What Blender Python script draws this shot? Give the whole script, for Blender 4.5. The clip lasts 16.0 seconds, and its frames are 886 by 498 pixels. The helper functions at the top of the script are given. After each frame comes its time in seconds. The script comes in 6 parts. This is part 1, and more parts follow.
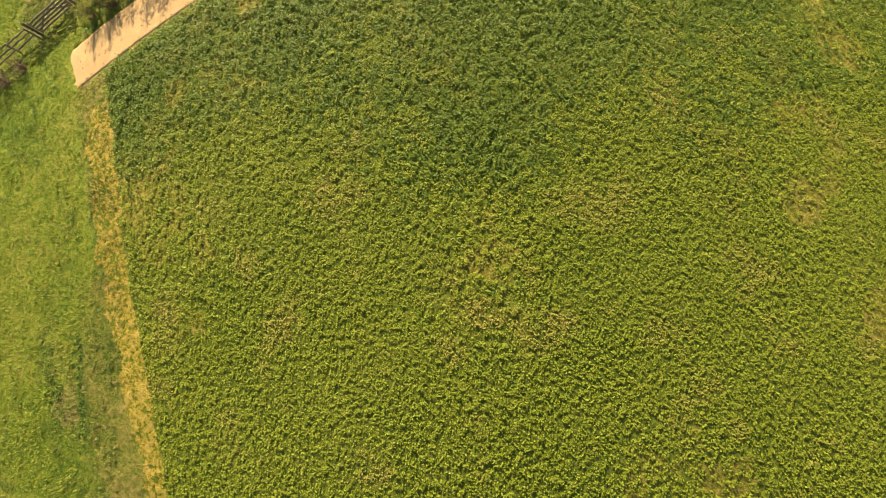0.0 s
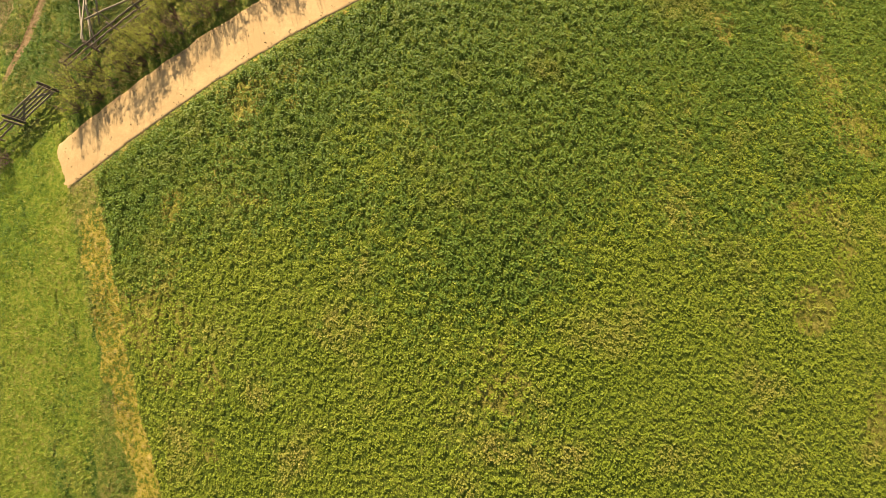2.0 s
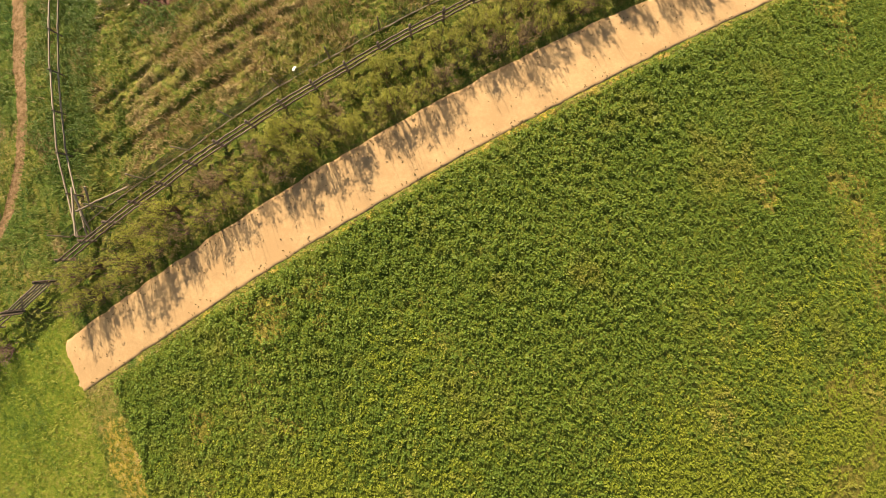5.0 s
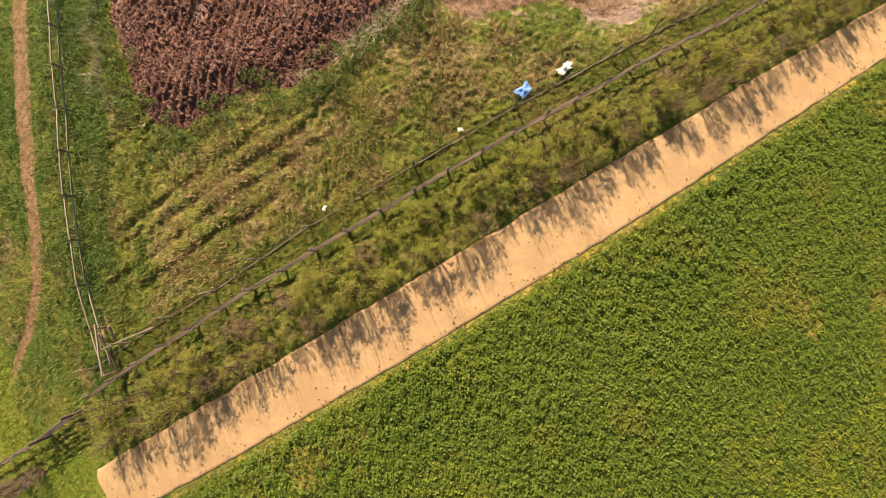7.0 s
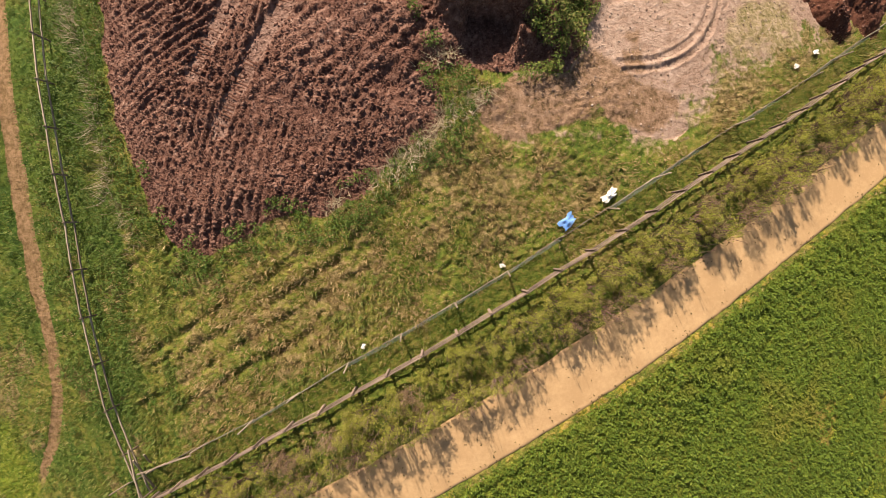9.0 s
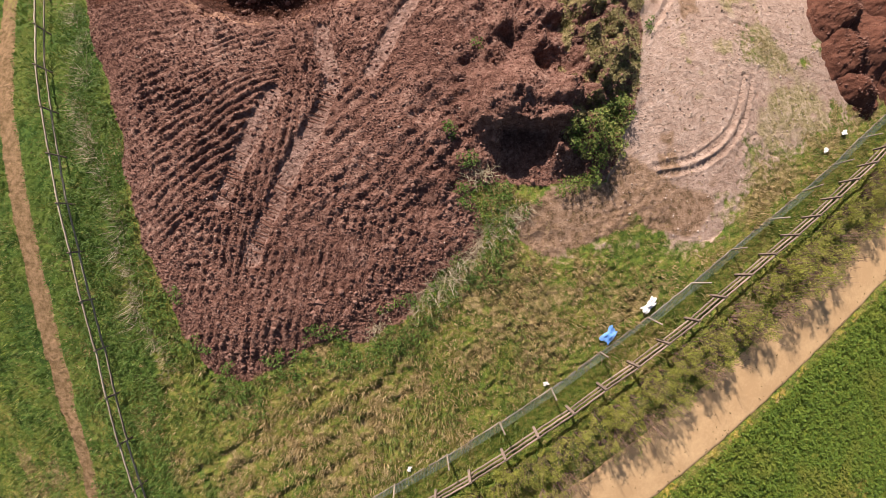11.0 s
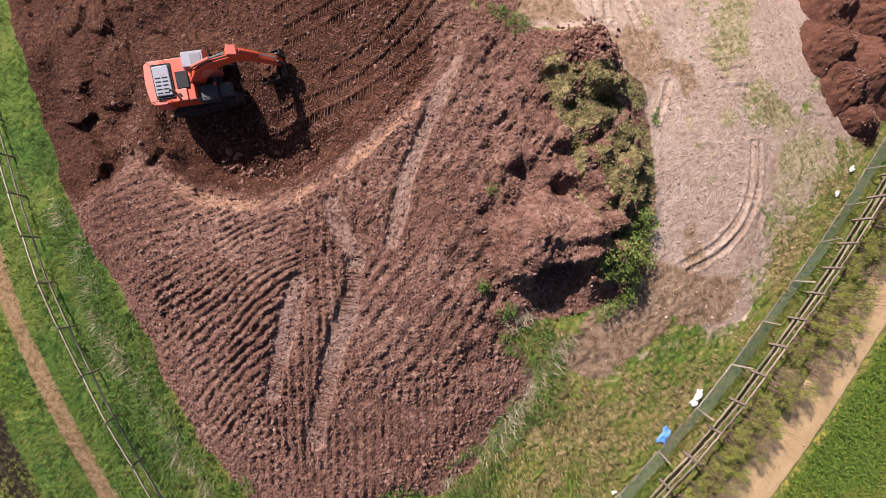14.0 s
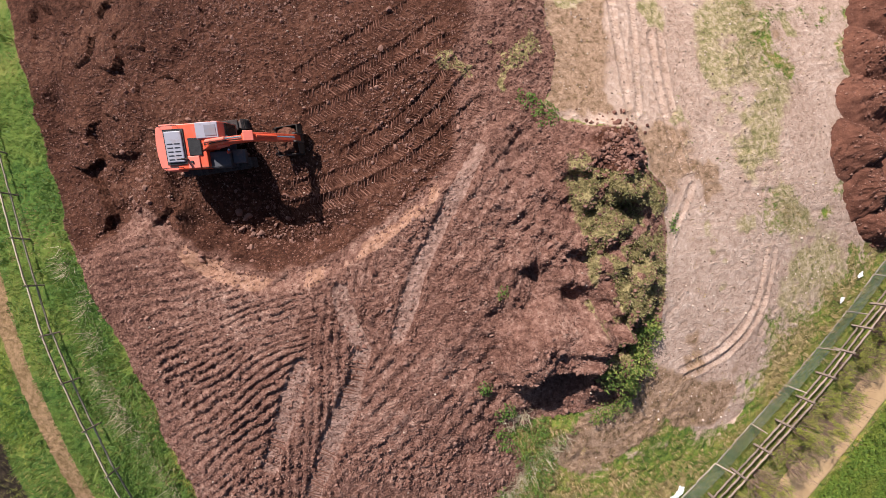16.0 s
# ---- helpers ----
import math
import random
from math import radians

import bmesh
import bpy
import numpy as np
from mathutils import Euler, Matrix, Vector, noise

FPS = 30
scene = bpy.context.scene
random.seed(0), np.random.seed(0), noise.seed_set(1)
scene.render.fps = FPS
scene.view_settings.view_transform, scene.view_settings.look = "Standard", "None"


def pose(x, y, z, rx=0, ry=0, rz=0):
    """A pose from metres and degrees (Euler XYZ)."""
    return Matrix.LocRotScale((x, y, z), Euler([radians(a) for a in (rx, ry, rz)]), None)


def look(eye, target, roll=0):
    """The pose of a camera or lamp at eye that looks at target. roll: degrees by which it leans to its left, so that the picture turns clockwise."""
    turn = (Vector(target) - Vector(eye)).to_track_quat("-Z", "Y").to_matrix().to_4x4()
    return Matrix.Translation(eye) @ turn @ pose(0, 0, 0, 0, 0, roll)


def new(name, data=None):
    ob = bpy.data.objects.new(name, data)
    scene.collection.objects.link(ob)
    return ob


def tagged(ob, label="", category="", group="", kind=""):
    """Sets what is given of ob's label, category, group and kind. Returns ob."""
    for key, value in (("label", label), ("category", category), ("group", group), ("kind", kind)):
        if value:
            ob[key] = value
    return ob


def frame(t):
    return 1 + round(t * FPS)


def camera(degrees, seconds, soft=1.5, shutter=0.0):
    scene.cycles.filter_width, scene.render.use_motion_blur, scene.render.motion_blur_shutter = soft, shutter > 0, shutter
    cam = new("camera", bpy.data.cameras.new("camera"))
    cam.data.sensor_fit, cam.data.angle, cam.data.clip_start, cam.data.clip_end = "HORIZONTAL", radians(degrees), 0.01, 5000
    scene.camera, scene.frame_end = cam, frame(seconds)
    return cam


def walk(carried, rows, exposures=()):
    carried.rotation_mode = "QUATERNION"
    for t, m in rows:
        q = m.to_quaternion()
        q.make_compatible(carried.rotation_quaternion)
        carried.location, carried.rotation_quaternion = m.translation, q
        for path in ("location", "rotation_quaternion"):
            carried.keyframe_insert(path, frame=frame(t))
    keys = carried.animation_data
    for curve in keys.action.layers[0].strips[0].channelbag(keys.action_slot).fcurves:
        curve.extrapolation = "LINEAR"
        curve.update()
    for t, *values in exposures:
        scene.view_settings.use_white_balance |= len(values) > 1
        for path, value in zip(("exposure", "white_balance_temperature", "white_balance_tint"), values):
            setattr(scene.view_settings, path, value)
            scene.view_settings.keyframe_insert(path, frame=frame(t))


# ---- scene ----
cam = camera(96.5, 16.0, soft=0.8)
# seconds, eye in metres, turn in degrees
PATH = [
    (0.0, 4.901, -33.167, 16.583, 17.05, 2.41, 0.74),
    (0.5, 4.771, -31.364, 17.010, 16.06, 2.41, 0.51),
    (1.0, 4.594, -29.487, 17.462, 15.16, 2.28, 0.21),
    (1.5, 4.372, -27.501, 17.947, 14.20, 2.10, -0.09),
    (2.0, 4.116, -25.328, 18.393, 13.03, 1.97, -0.34),
    (2.5, 3.822, -23.025, 18.810, 11.61, 1.85, -0.83),
    (3.0, 3.483, -20.626, 19.176, 10.03, 1.65, -1.37),
    (3.5, 3.107, -18.207, 19.539, 8.66, 1.33, -1.70),
    (4.0, 2.725, -15.871, 19.855, 7.78, 0.99, -2.25),
    (6.5, 1.047, -4.737, 19.952, 4.18, 1.38, -3.28),
    (7.0, 0.524, -2.448, 19.982, 3.06, 0.98, -3.38),
    (7.5, -0.000, -0.000, 20.000, 1.46, 0.50, -3.39),
    (8.0, -0.563, 2.394, 19.944, -0.21, -0.03, -3.38),
    (8.5, -1.169, 4.680, 19.823, -1.76, -0.63, -3.40),
    (9.0, -1.723, 6.777, 19.614, -2.95, -1.06, -3.35),
    (11.5, -3.856, 15.089, 18.691, -5.03, -2.50, -7.32),
    (12.0, -4.109, 16.730, 18.487, -5.74, -3.11, -10.33),
    (12.5, -4.233, 18.416, 18.272, -6.54, -3.83, -13.79),
    (13.0, -4.234, 20.092, 18.046, -7.37, -4.57, -17.10),
    (13.5, -4.221, 21.722, 17.849, -8.46, -4.94, -17.11),
    (14.0, -4.128, 23.289, 17.615, -9.54, -5.08, -16.53),
    (14.5, -3.939, 24.805, 17.344, -10.55, -5.26, -16.57),
    (15.0, -3.696, 26.311, 17.059, -11.74, -5.12, -15.02),
    (15.5, -3.435, 27.793, 16.689, -12.96, -4.88, -13.36),
    (16.0, -3.172, 29.273, 16.257, -14.24, -4.52, -11.54),
]
EXPOSURES = [(0.0, 1.52, 8700, 8), (2.0, 1.48, 8700, 8), (4.2, 1.40, 8500, 11), (6.3, 1.27, 8200, 20), (9.2, 1.06, 7300, 21), (11.3, 0.96, 6400, 22), (16.0, 0.96, 5950, 18)]
walk(cam, [(t, pose(x, y, z, rx, ry, rz)) for t, x, y, z, rx, ry, rz in PATH], EXPOSURES)

# ---- light ----
SUN_TO = Vector((-0.31, 0.951, 0.0)).normalized()
SUN_EL = radians(27)
sun_dir = Vector((SUN_TO.x * math.cos(SUN_EL), SUN_TO.y * math.cos(SUN_EL), math.sin(SUN_EL)))
sun = new("sun", bpy.data.lights.new("sun", "SUN"))
sun.data.energy, sun.data.angle, sun.data.color = 5.0, radians(0.53), (1.0, 0.94, 0.84)
sun.matrix_world = look(sun_dir * 100, (0, 0, 0))
world = bpy.data.worlds.new("sky")
scene.world = world
world.use_nodes = True
wn = world.node_tree
sky = wn.nodes.new("ShaderNodeTexSky")
sky.sky_type, sky.sun_disc, sky.sun_elevation = "NISHITA", False, SUN_EL
sky.sun_rotation = math.atan2(SUN_TO.x, SUN_TO.y)
wn.links.new(sky.outputs[0], wn.nodes["Background"].inputs[0])
wn.nodes["Background"].inputs[1].default_value = 0.05

# ---- number helpers ----
RNG = np.random.default_rng(7)


def smooth(a, b, v):
    t = np.clip((v - a) / (b - a), 0, 1)
    return t * t * (3 - 2 * t)


def lattice(ix, iy, seed):
    h = (ix.astype(np.int64) * 374761393 + iy.astype(np.int64) * 668265263 + seed * 974711) & 0xFFFFFFFF
    h = ((h ^ (h >> 13)) * 1274126177) & 0xFFFFFFFF
    return ((h ^ (h >> 16)) & 0xFFFF) / 65535.0


def vnoise(x, y, size, seed=0):
    x, y = np.asarray(x, float) / size, np.asarray(y, float) / size
    ix, iy = np.floor(x), np.floor(y)
    fx, fy = x - ix, y - iy
    fx, fy = fx * fx * (3 - 2 * fx), fy * fy * (3 - 2 * fy)
    a, b = lattice(ix, iy, seed), lattice(ix + 1, iy, seed)
    c, d = lattice(ix, iy + 1, seed), lattice(ix + 1, iy + 1, seed)
    return (a + (b - a) * fx) * (1 - fy) + (c + (d - c) * fx) * fy


def fbm(x, y, size, octaves=3, seed=0):
    total, amp, norm = 0, 1.0, 0
    for k in range(octaves):
        total = total + amp * vnoise(x + 17.3 * k, y - 9.1 * k, size / 2 ** k, seed + k)
        norm, amp = norm + amp, amp * 0.55
    return total / norm - 0.5


def cells(x, y, size, seed=0):
    """Distance to the nearest of scattered points, in cells."""
    x, y = np.asarray(x, float) / size, np.asarray(y, float) / size
    ix, iy = np.floor(x), np.floor(y)
    best = np.full(x.shape, 9.0)
    for i in (-1, 0, 1):
        for j in (-1, 0, 1):
            px = ix + i + lattice(ix + i, iy + j, seed)
            py = iy + j + lattice(ix + i, iy + j, seed + 5)
            best = np.minimum(best, np.hypot(px - x, py - y))
    return best


def facets(x, y, size, seed=0):
    """Tilted flats that meet in sharp edges, as a digging bucket leaves them."""
    x, y = np.asarray(x, float) / size, np.asarray(y, float) / size
    ix, iy = np.floor(x), np.floor(y)
    best, val = np.full(x.shape, 9.0), np.zeros(x.shape)
    for i in (-1, 0, 1):
        for j in (-1, 0, 1):
            a, b, c = (lattice(ix + i, iy + j, seed + k) for k in (0, 5, 9))
            dx, dy = x - ix - i - a, y - iy - j - b
            d = np.maximum(np.abs(dx + 0.4 * dy), np.abs(dy - 0.4 * dx))
            val = np.where(d < best, c - 0.5 + (a - 0.5) * 1.6 * dx + (b - 0.35) * 1.6 * dy, val)
            best = np.minimum(best, d)
    return val


def outline(x, y, pts):
    """Signed distance to a closed outline, negative inside."""
    x, y = np.asarray(x, float), np.asarray(y, float)
    dist, inside = np.full(x.shape, 1e9), np.zeros(x.shape, bool)
    for (ax, ay), (bx, by) in zip(pts, pts[1:] + pts[:1]):
        ex, ey = bx - ax, by - ay
        t = np.clip(((x - ax) * ex + (y - ay) * ey) / (ex * ex + ey * ey), 0, 1)
        dist = np.minimum(dist, np.hypot(x - ax - t * ex, y - ay - t * ey))
        if by != ay:
            cross = ((ay > y) != (by > y)) & (x < ex * (y - ay) / ey + ax)
            inside ^= cross
    return np.where(inside, -dist, dist)


def wayside(x, y, pts):
    """Distance to an open line, and how far along it the nearest point lies."""
    dist, run, best = np.full(np.shape(x), 1e9), 0.0, np.zeros(np.shape(x))
    for (ax, ay), (bx, by) in zip(pts, pts[1:]):
        ex, ey = bx - ax, by - ay
        n = math.hypot(ex, ey)
        t = np.clip(((x - ax) * ex + (y - ay) * ey) / (n * n), 0, 1)
        d = np.hypot(x - ax - t * ex, y - ay - t * ey)
        best = np.where(d < dist, run + t * n, best)
        dist = np.minimum(dist, d)
        run += n
    return dist, best


# ---- plan ----
LANE = radians(27.3)            # bearing of the sandy lane and of what runs along it
EX, EY = math.cos(LANE), math.sin(LANE)
SAND_LOW, SAND_HIGH, FENCE_A, FENCE_B = -5.25, -1.8, 1.95, 3.15   # offsets across the lane


def along(x, y):
    return x * EX + y * EY


def across(x, y):
    return -x * EY + y * EX


def lane(a, b):
    return a * EX - b * EY, a * EY + b * EX


LANE_END = -25.0
SOIL = [(-27.5, 60), (-25.8, 42.3), (-24.8, 39.2), (-24.1, 36.3), (-23.3, 32.5), (-22.4, 28.1), (-21.3, 25.2), (-20.2, 22.6), (-19.2, 19.2), (-18.9, 15.4),
        (-18.0, 12.2), (-16.9, 8.6), (-15.4, 6.4), (-13.5, 6.2), (-11.2, 7.0), (-9.8, 7.8), (-7.4, 7.8), (-5.1, 8.9), (-3.2, 10.8), (-1.4, 11.2), (-0.8, 12.4), (-1.2, 14.4),
        (0.0, 14.9), (2.4, 14.3), (5.7, 14.4), (7.1, 17.0), (8.5, 19.7), (9.1, 22.5), (9.5, 24.6), (8.9, 25.8), (9.1, 26.9), (8.4, 27.9), (6.7, 28.6), (5.0, 28.8), (3.6, 29.8),
        (4.6, 31.4), (5.2, 33.6), (6.0, 36.0), (7, 60)]
PALE = [(-2, 60), (-2, 36), (-3, 33), (2, 29.5), (6, 26), (6.6, 24), (5.5, 19.5), (4, 15.5), (0.6, 14.2), (2.6, 10.6), (7, 11.5), (11.5, 10.8), (16, 13.6), (22.5, 16.4), (27, 19), (40, 26), (48, 60)]
TRODDEN = [(3.6, 29.6), (7.2, 29.4), (8.2, 31.4), (9.4, 35.0), (10.5, 42.0), (5.0, 42.0), (4.6, 33.0)]
THIN = [(-1.2, 33.4), (1.4, 31.2), (4.0, 30.2), (5.2, 33.0), (4.6, 37.0), (2.0, 37.0)]
CLIFF_X = [-24.5, -21.7, -19.5, -17.8, -17.3, -16.3, -14.7, -13.0, -11.4, -9.5, -7.3, -5.4, -3.2, -1.5, -0.2, 1.0, 5.0]
CLIFF_Y = [29.5, 26.6, 27.6, 28.3, 28.0, 26.9, 25.4, 24.7, 24.1, 24.1, 24.5, 25.2, 26.4, 27.4, 28.1, 29.2, 30.6]
PIT = [(-16.2, 33.4), (-16.4, 29.4), (-15.6, 27.4), (-14.2, 26.2), (-12.2, 25.3), (-10.0, 25.0), (-8.2, 25.3), (-7.0, 26.2), (-7.6, 28.5), (-9.5, 33.4)]
FENCE_C = [(-18.5, -7.0), (-20.0, -2.4), (-20.8, 3.0), (-21.3, 8.5), (-22.2, 14.8), (-22.9, 19.4), (-23.8, 23.0), (-24.8, 27.5), (-26.2, 33.0), (-28.0, 40.0), (-29.8, 46.0)]


PRESSED = [[(-13.6, 15.4), (-12.6, 17.1), (-10.6, 20.3)], [(-12.4, 12.4), (-11.7, 13.7), (-10.2, 16.2), (-8.6, 18.5), (-7.6, 20.4)], [(-5.7, 20.9), (-4.1, 23.6), (-1.6, 26.6), (0.2, 28.6)],
           [(-8.0, 23.4), (-7.8, 22.1), (-7.5, 20.6)]]
PRESS_WIDE = [0.62, 0.62, 0.5, 0.55]
RUNS = [[(-11.8, 27.5), (-10.3, 27.5), (-7.2, 27.6), (-4.2, 28.2), (-1.3, 29.5), (0.8, 30.8)], [(-9.9, 28.5), (-7.0, 28.5), (-4.3, 29.1), (-1.7, 30.4), (0.9, 32.3)],
        [(-6.5, 29.6), (-4.0, 30.3), (-1.6, 31.6), (0.3, 33.2)], [(-8.1, 31.8), (-5.6, 32.4), (-3.1, 33.1), (-0.1, 34.4)], [(-7.8, 32.8), (-5.4, 33.4), (-2.9, 34.2), (0.0, 35.5)],
        [(-8.0, 34.2), (-5.8, 35.0), (-3.2, 35.9), (-1.0, 37.0)]]
WHEELS = [[(8.8, 14.6), (10.9, 14.7), (13.0, 15.5), (14.7, 17.1), (15.8, 19.8)], [(8.6, 15.1), (10.7, 15.25), (12.7, 16.0), (14.2, 17.5), (15.2, 19.9)],
          [(9.7, 35.0), (9.1, 31.8), (8.6, 29.1)], [(11.0, 34.9), (9.8, 31.0), (9.1, 28.7)], [(11.4, 32.7), (10.7, 29.9), (10.6, 27.8), (10.9, 25.3)], [(12.0, 32.7), (11.3, 29.9), (11.2, 27.8), (11.5, 25.3)],
          [(10.6, 39.0), (9.7, 35.0)], [(11.2, 24.4), (9.6, 22.6)],
          [(14.6, 24.8), (16.6, 24.5)], [(14.4, 24.2), (16.8, 23.9)], [(14.2, 25.6), (16.4, 25.3)], [(14.6, 23.2), (16.6, 22.8)], [(12.8, 27.4), (14.6, 26.4), (16.4, 27.2)]]


def rounded(pts):
    """The line with its corners cut twice."""
    for _ in range(2):
        mids = [((0.75 * a + 0.25 * c, 0.75 * b + 0.25 * d), (0.25 * a + 0.75 * c, 0.25 * b + 0.75 * d)) for (a, b), (c, d) in zip(pts, pts[1:])]
        pts = [pts[0]] + [p for m in mids for p in m] + [pts[-1]]
    return pts


WHEELS = [rounded(p) for p in WHEELS]
RUNS = [rounded(p) for p in RUNS]
TURF_AREA = [(4.2, 15.3), (5.9, 15.6), (7.2, 18.3), (8.6, 20.6), (9.4, 23.8), (8.7, 25.4), (5.8, 26.7), (4.4, 27.4), (4.0, 25.4), (4.2, 23.1), (3.6, 20.5), (3.6, 18.0)]
SWARD = [(13.2, 13.9), (15.6, 17.4), (16.6, 20.6), (16.0, 23.0), (14.0, 25.5), (13.6, 28.0), (13.8, 32.3), (14.0, 38.0), (19.5, 38.0), (19.6, 31.0), (19.9, 28.0), (18.0, 25.0), (18.2, 21.5), (21.5, 19.2), (22.8, 17.9), (20.3, 15.7)]
LOAM = [(0.6, 13.6), (3.0, 14.6), (6.4, 15.4), (9.0, 14.4), (11.4, 12.8), (10.0, 11.4), (6.0, 12.2), (3.0, 11.2), (1.2, 12.2)]


def trail_x(y):
    return np.interp(y, [-12, -8, -5, -2, 1, 5, 7, 10, 14.8, 18, 22, 25.5, 30, 45], [-31, -27.6, -25.7, -24.7, -24.5, -25.0, -25.2, -25.5, -26.0, -26.5, -27.3, -28.0, -29.0, -32.0])


def strip_x(y):
    return -17.0 - 0.285 * (y + 18.2)


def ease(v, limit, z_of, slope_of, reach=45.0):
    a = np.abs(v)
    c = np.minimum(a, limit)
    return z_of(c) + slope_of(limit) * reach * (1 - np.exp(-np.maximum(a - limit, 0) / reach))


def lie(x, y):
    """The lie of the land: flat ground bowed to reproduce the lens's barrel distortion."""
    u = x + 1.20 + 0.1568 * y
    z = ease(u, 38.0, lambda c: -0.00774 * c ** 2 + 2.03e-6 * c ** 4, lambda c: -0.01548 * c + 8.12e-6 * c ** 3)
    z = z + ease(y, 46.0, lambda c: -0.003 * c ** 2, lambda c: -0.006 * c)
    # added drop to the north, more in the north-west, also fitted to lens distortion
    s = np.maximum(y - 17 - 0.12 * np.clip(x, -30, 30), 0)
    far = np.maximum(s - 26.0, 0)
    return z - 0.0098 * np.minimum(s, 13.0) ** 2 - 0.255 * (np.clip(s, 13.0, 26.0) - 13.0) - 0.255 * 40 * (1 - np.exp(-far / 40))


def zones(x, y):
    wob = 0.9 * fbm(x, y, 2.2, 3, 11)
    b, a = across(x, y), along(x, y)
    soil = smooth(0.25, -0.25, outline(x, y, SOIL) + wob * (1 + 2.2 * smooth(6.0, 2.5, np.hypot(x - 5.2, y - 33.5))))
    pd = outline(x, y, PALE)
    thin = smooth(2.6, -3.4, pd + 3.2 * fbm(x, y, 3.4, 3, 17))
    thin = thin - 0.5 * smooth(-0.05, 0.25, fbm(x, y, 3.6, 4, 26)) * smooth(12.5, 16.5, x) - 0.3 * smooth(0.05, 0.3, fbm(x, y, 2.0, 4, 29))
    worn_way = smooth(2.6, 1.0, np.abs(x - 10.6 - 1.0 * np.sin(y * 0.25)) + 2 * wob) * (pd < 0)
    pale = np.clip(np.maximum(thin, worn_way), 0, 1) * (1 - soil)
    sx = strip_x(y)
    below = smooth(SAND_LOW - 0.15, SAND_LOW - 0.45, b + 0.45 * wob)
    crop = below * smooth(0.2, 0.6, x - sx + 0.9 * wob)
    straw = below * smooth(-2.4, -1.5, x - sx + 2.2 * wob + 0.035 * (y + 18)) * smooth(0.6, 0.0, x - sx + 0.9 * wob) * smooth(-15.5, -21.0, y + 3 * wob)
    straw = np.maximum(straw, smooth(SAND_LOW - 0.75, SAND_LOW - 0.45, b + 0.9 * wob) * smooth(SAND_LOW + 0.2, SAND_LOW, b) * smooth(LANE_END - 0.4, LANE_END + 0.6, a) * (0.36 + 1.2 * fbm(x, y, 0.8, 3, 128)))
    tx = trail_x(y)
    way = 0.32 + 0.20 * smooth(0, 12, y)
    trail = smooth(way + 0.28, way, np.abs(x - tx + 0.5 * wob)) * smooth(-12, -4, y)
    # very dark brown patch at the western edge, with a ragged border
    dark_patch = smooth(0.6, -0.6, x + 29.8 + 0.10 * (20 - y) + 2.4 * fbm(x, y, 4.0, 3, 91)) * smooth(24, 19, y + 5 * fbm(x, y, 4, 3, 92)) * smooth(0, 6, y + 5 * fbm(x, y, 4, 3, 93)) * smooth(-44, -37, x + 6 * fbm(x, y, 5, 3, 94))
    off = y - np.interp(x, CLIFF_X, CLIFF_Y)
    # strip along the cut whose sunlit look is put into the colour
    lit_face = soil * smooth(0.42, 0.2, np.abs(off - 0.15 + 0.5 * wob)) * smooth(-16.4, -15.4, x) * smooth(-1.5, -3.0, x) * smooth(-0.16, 0.0, fbm(x, y, 1.8, 2, 18))
    fresh = soil * smooth(0.3, 1.2, off + wob) * smooth(2.0, -1.0, x - 0.3 * (y - 33) + 2.0 * wob) * (1 - lit_face)
    press = 0 * x
    for line, wide in zip(PRESSED, PRESS_WIDE):
        d, run = wayside(x, y, line)
        press = np.maximum(press, smooth(wide, wide * 0.55, d + 0.5 * wob))
    press = press * soil
    lush = (0.5 * smooth(1.6, 0.2, np.abs(x - sx + 4.6 + 0.8 * wob)) + 0.35 * smooth(0.5, 0.1, np.abs(x - sx + 2.3 + 0.5 * wob))) * below + (0.25 + 0.4 * smooth(-0.1, 0.25, fbm(x, y, 2.0, 4, 27)) + 0.25 * smooth(2, 8, y)) * smooth(-17.8, -19.4, x + 2 * wob)
    turf = soil * smooth(0.5, -0.5, outline(x, y, TURF_AREA) + 1.5 * fbm(x, y, 1.6, 3, 82)) * smooth(-0.24, -0.06, fbm(x, y, 1.1, 3, 117))
    streak = fbm((x - sx) * 1.0, y * 0.18, 0.9, 3, 114)
    lush = lush + 0.9 * smooth(0.08, 0.24, streak) * smooth(-13, -17, x) * (1 - crop) * (1 - straw) * (y < 4)
    meadow = (smooth(-3, -17, y + 5 * fbm(x, y, 6, 3, 95)) * smooth(-12, -20, x + 4 * fbm(x, y, 5, 3, 96)) + 0.55 * smooth(-25.5, -29, x + 2 * wob)) * (1 - crop) * (1 - straw) * (0.72 + 0.9 * fbm(x + 0.2 * y, y * 0.35, 2.4, 3, 97))
    spare = crop * smooth(0.10, 0.34, fbm(x, y, 6, 4, 16) + 0.05 * smooth(-10, -30, y))
    sward = smooth(0.9, -1.2, outline(x, y, SWARD) + 2.6 * fbm(x, y, 3.0, 3, 98)) * (0.62 + 1.5 * fbm(x, y, 1.5, 4, 99)) * (1 - soil)
    sward = np.maximum(sward, 0.75 * smooth(0.14, 0.30, fbm(x, y, 2.4, 4, 100)) * (pd < 0) * (1 - soil))
    turf = np.maximum(turf, smooth(0.6, -0.6, outline(x, y, THIN) + 1.6 * fbm(x, y, 1.6, 3, 121)) * smooth(-0.05, 0.12, fbm(x, y, 1.5, 4, 122)) * 0.8)
    loam = smooth(0.9, -0.7, outline(x, y, LOAM) + 1.8 * fbm(x, y, 1.8, 3, 102)) * (1 - soil)
    loam = np.maximum(loam, smooth(0.9, -0.6, outline(x, y, TRODDEN) + 1.8 * fbm(x, y, 1.8, 3, 130)) * (1 - soil))
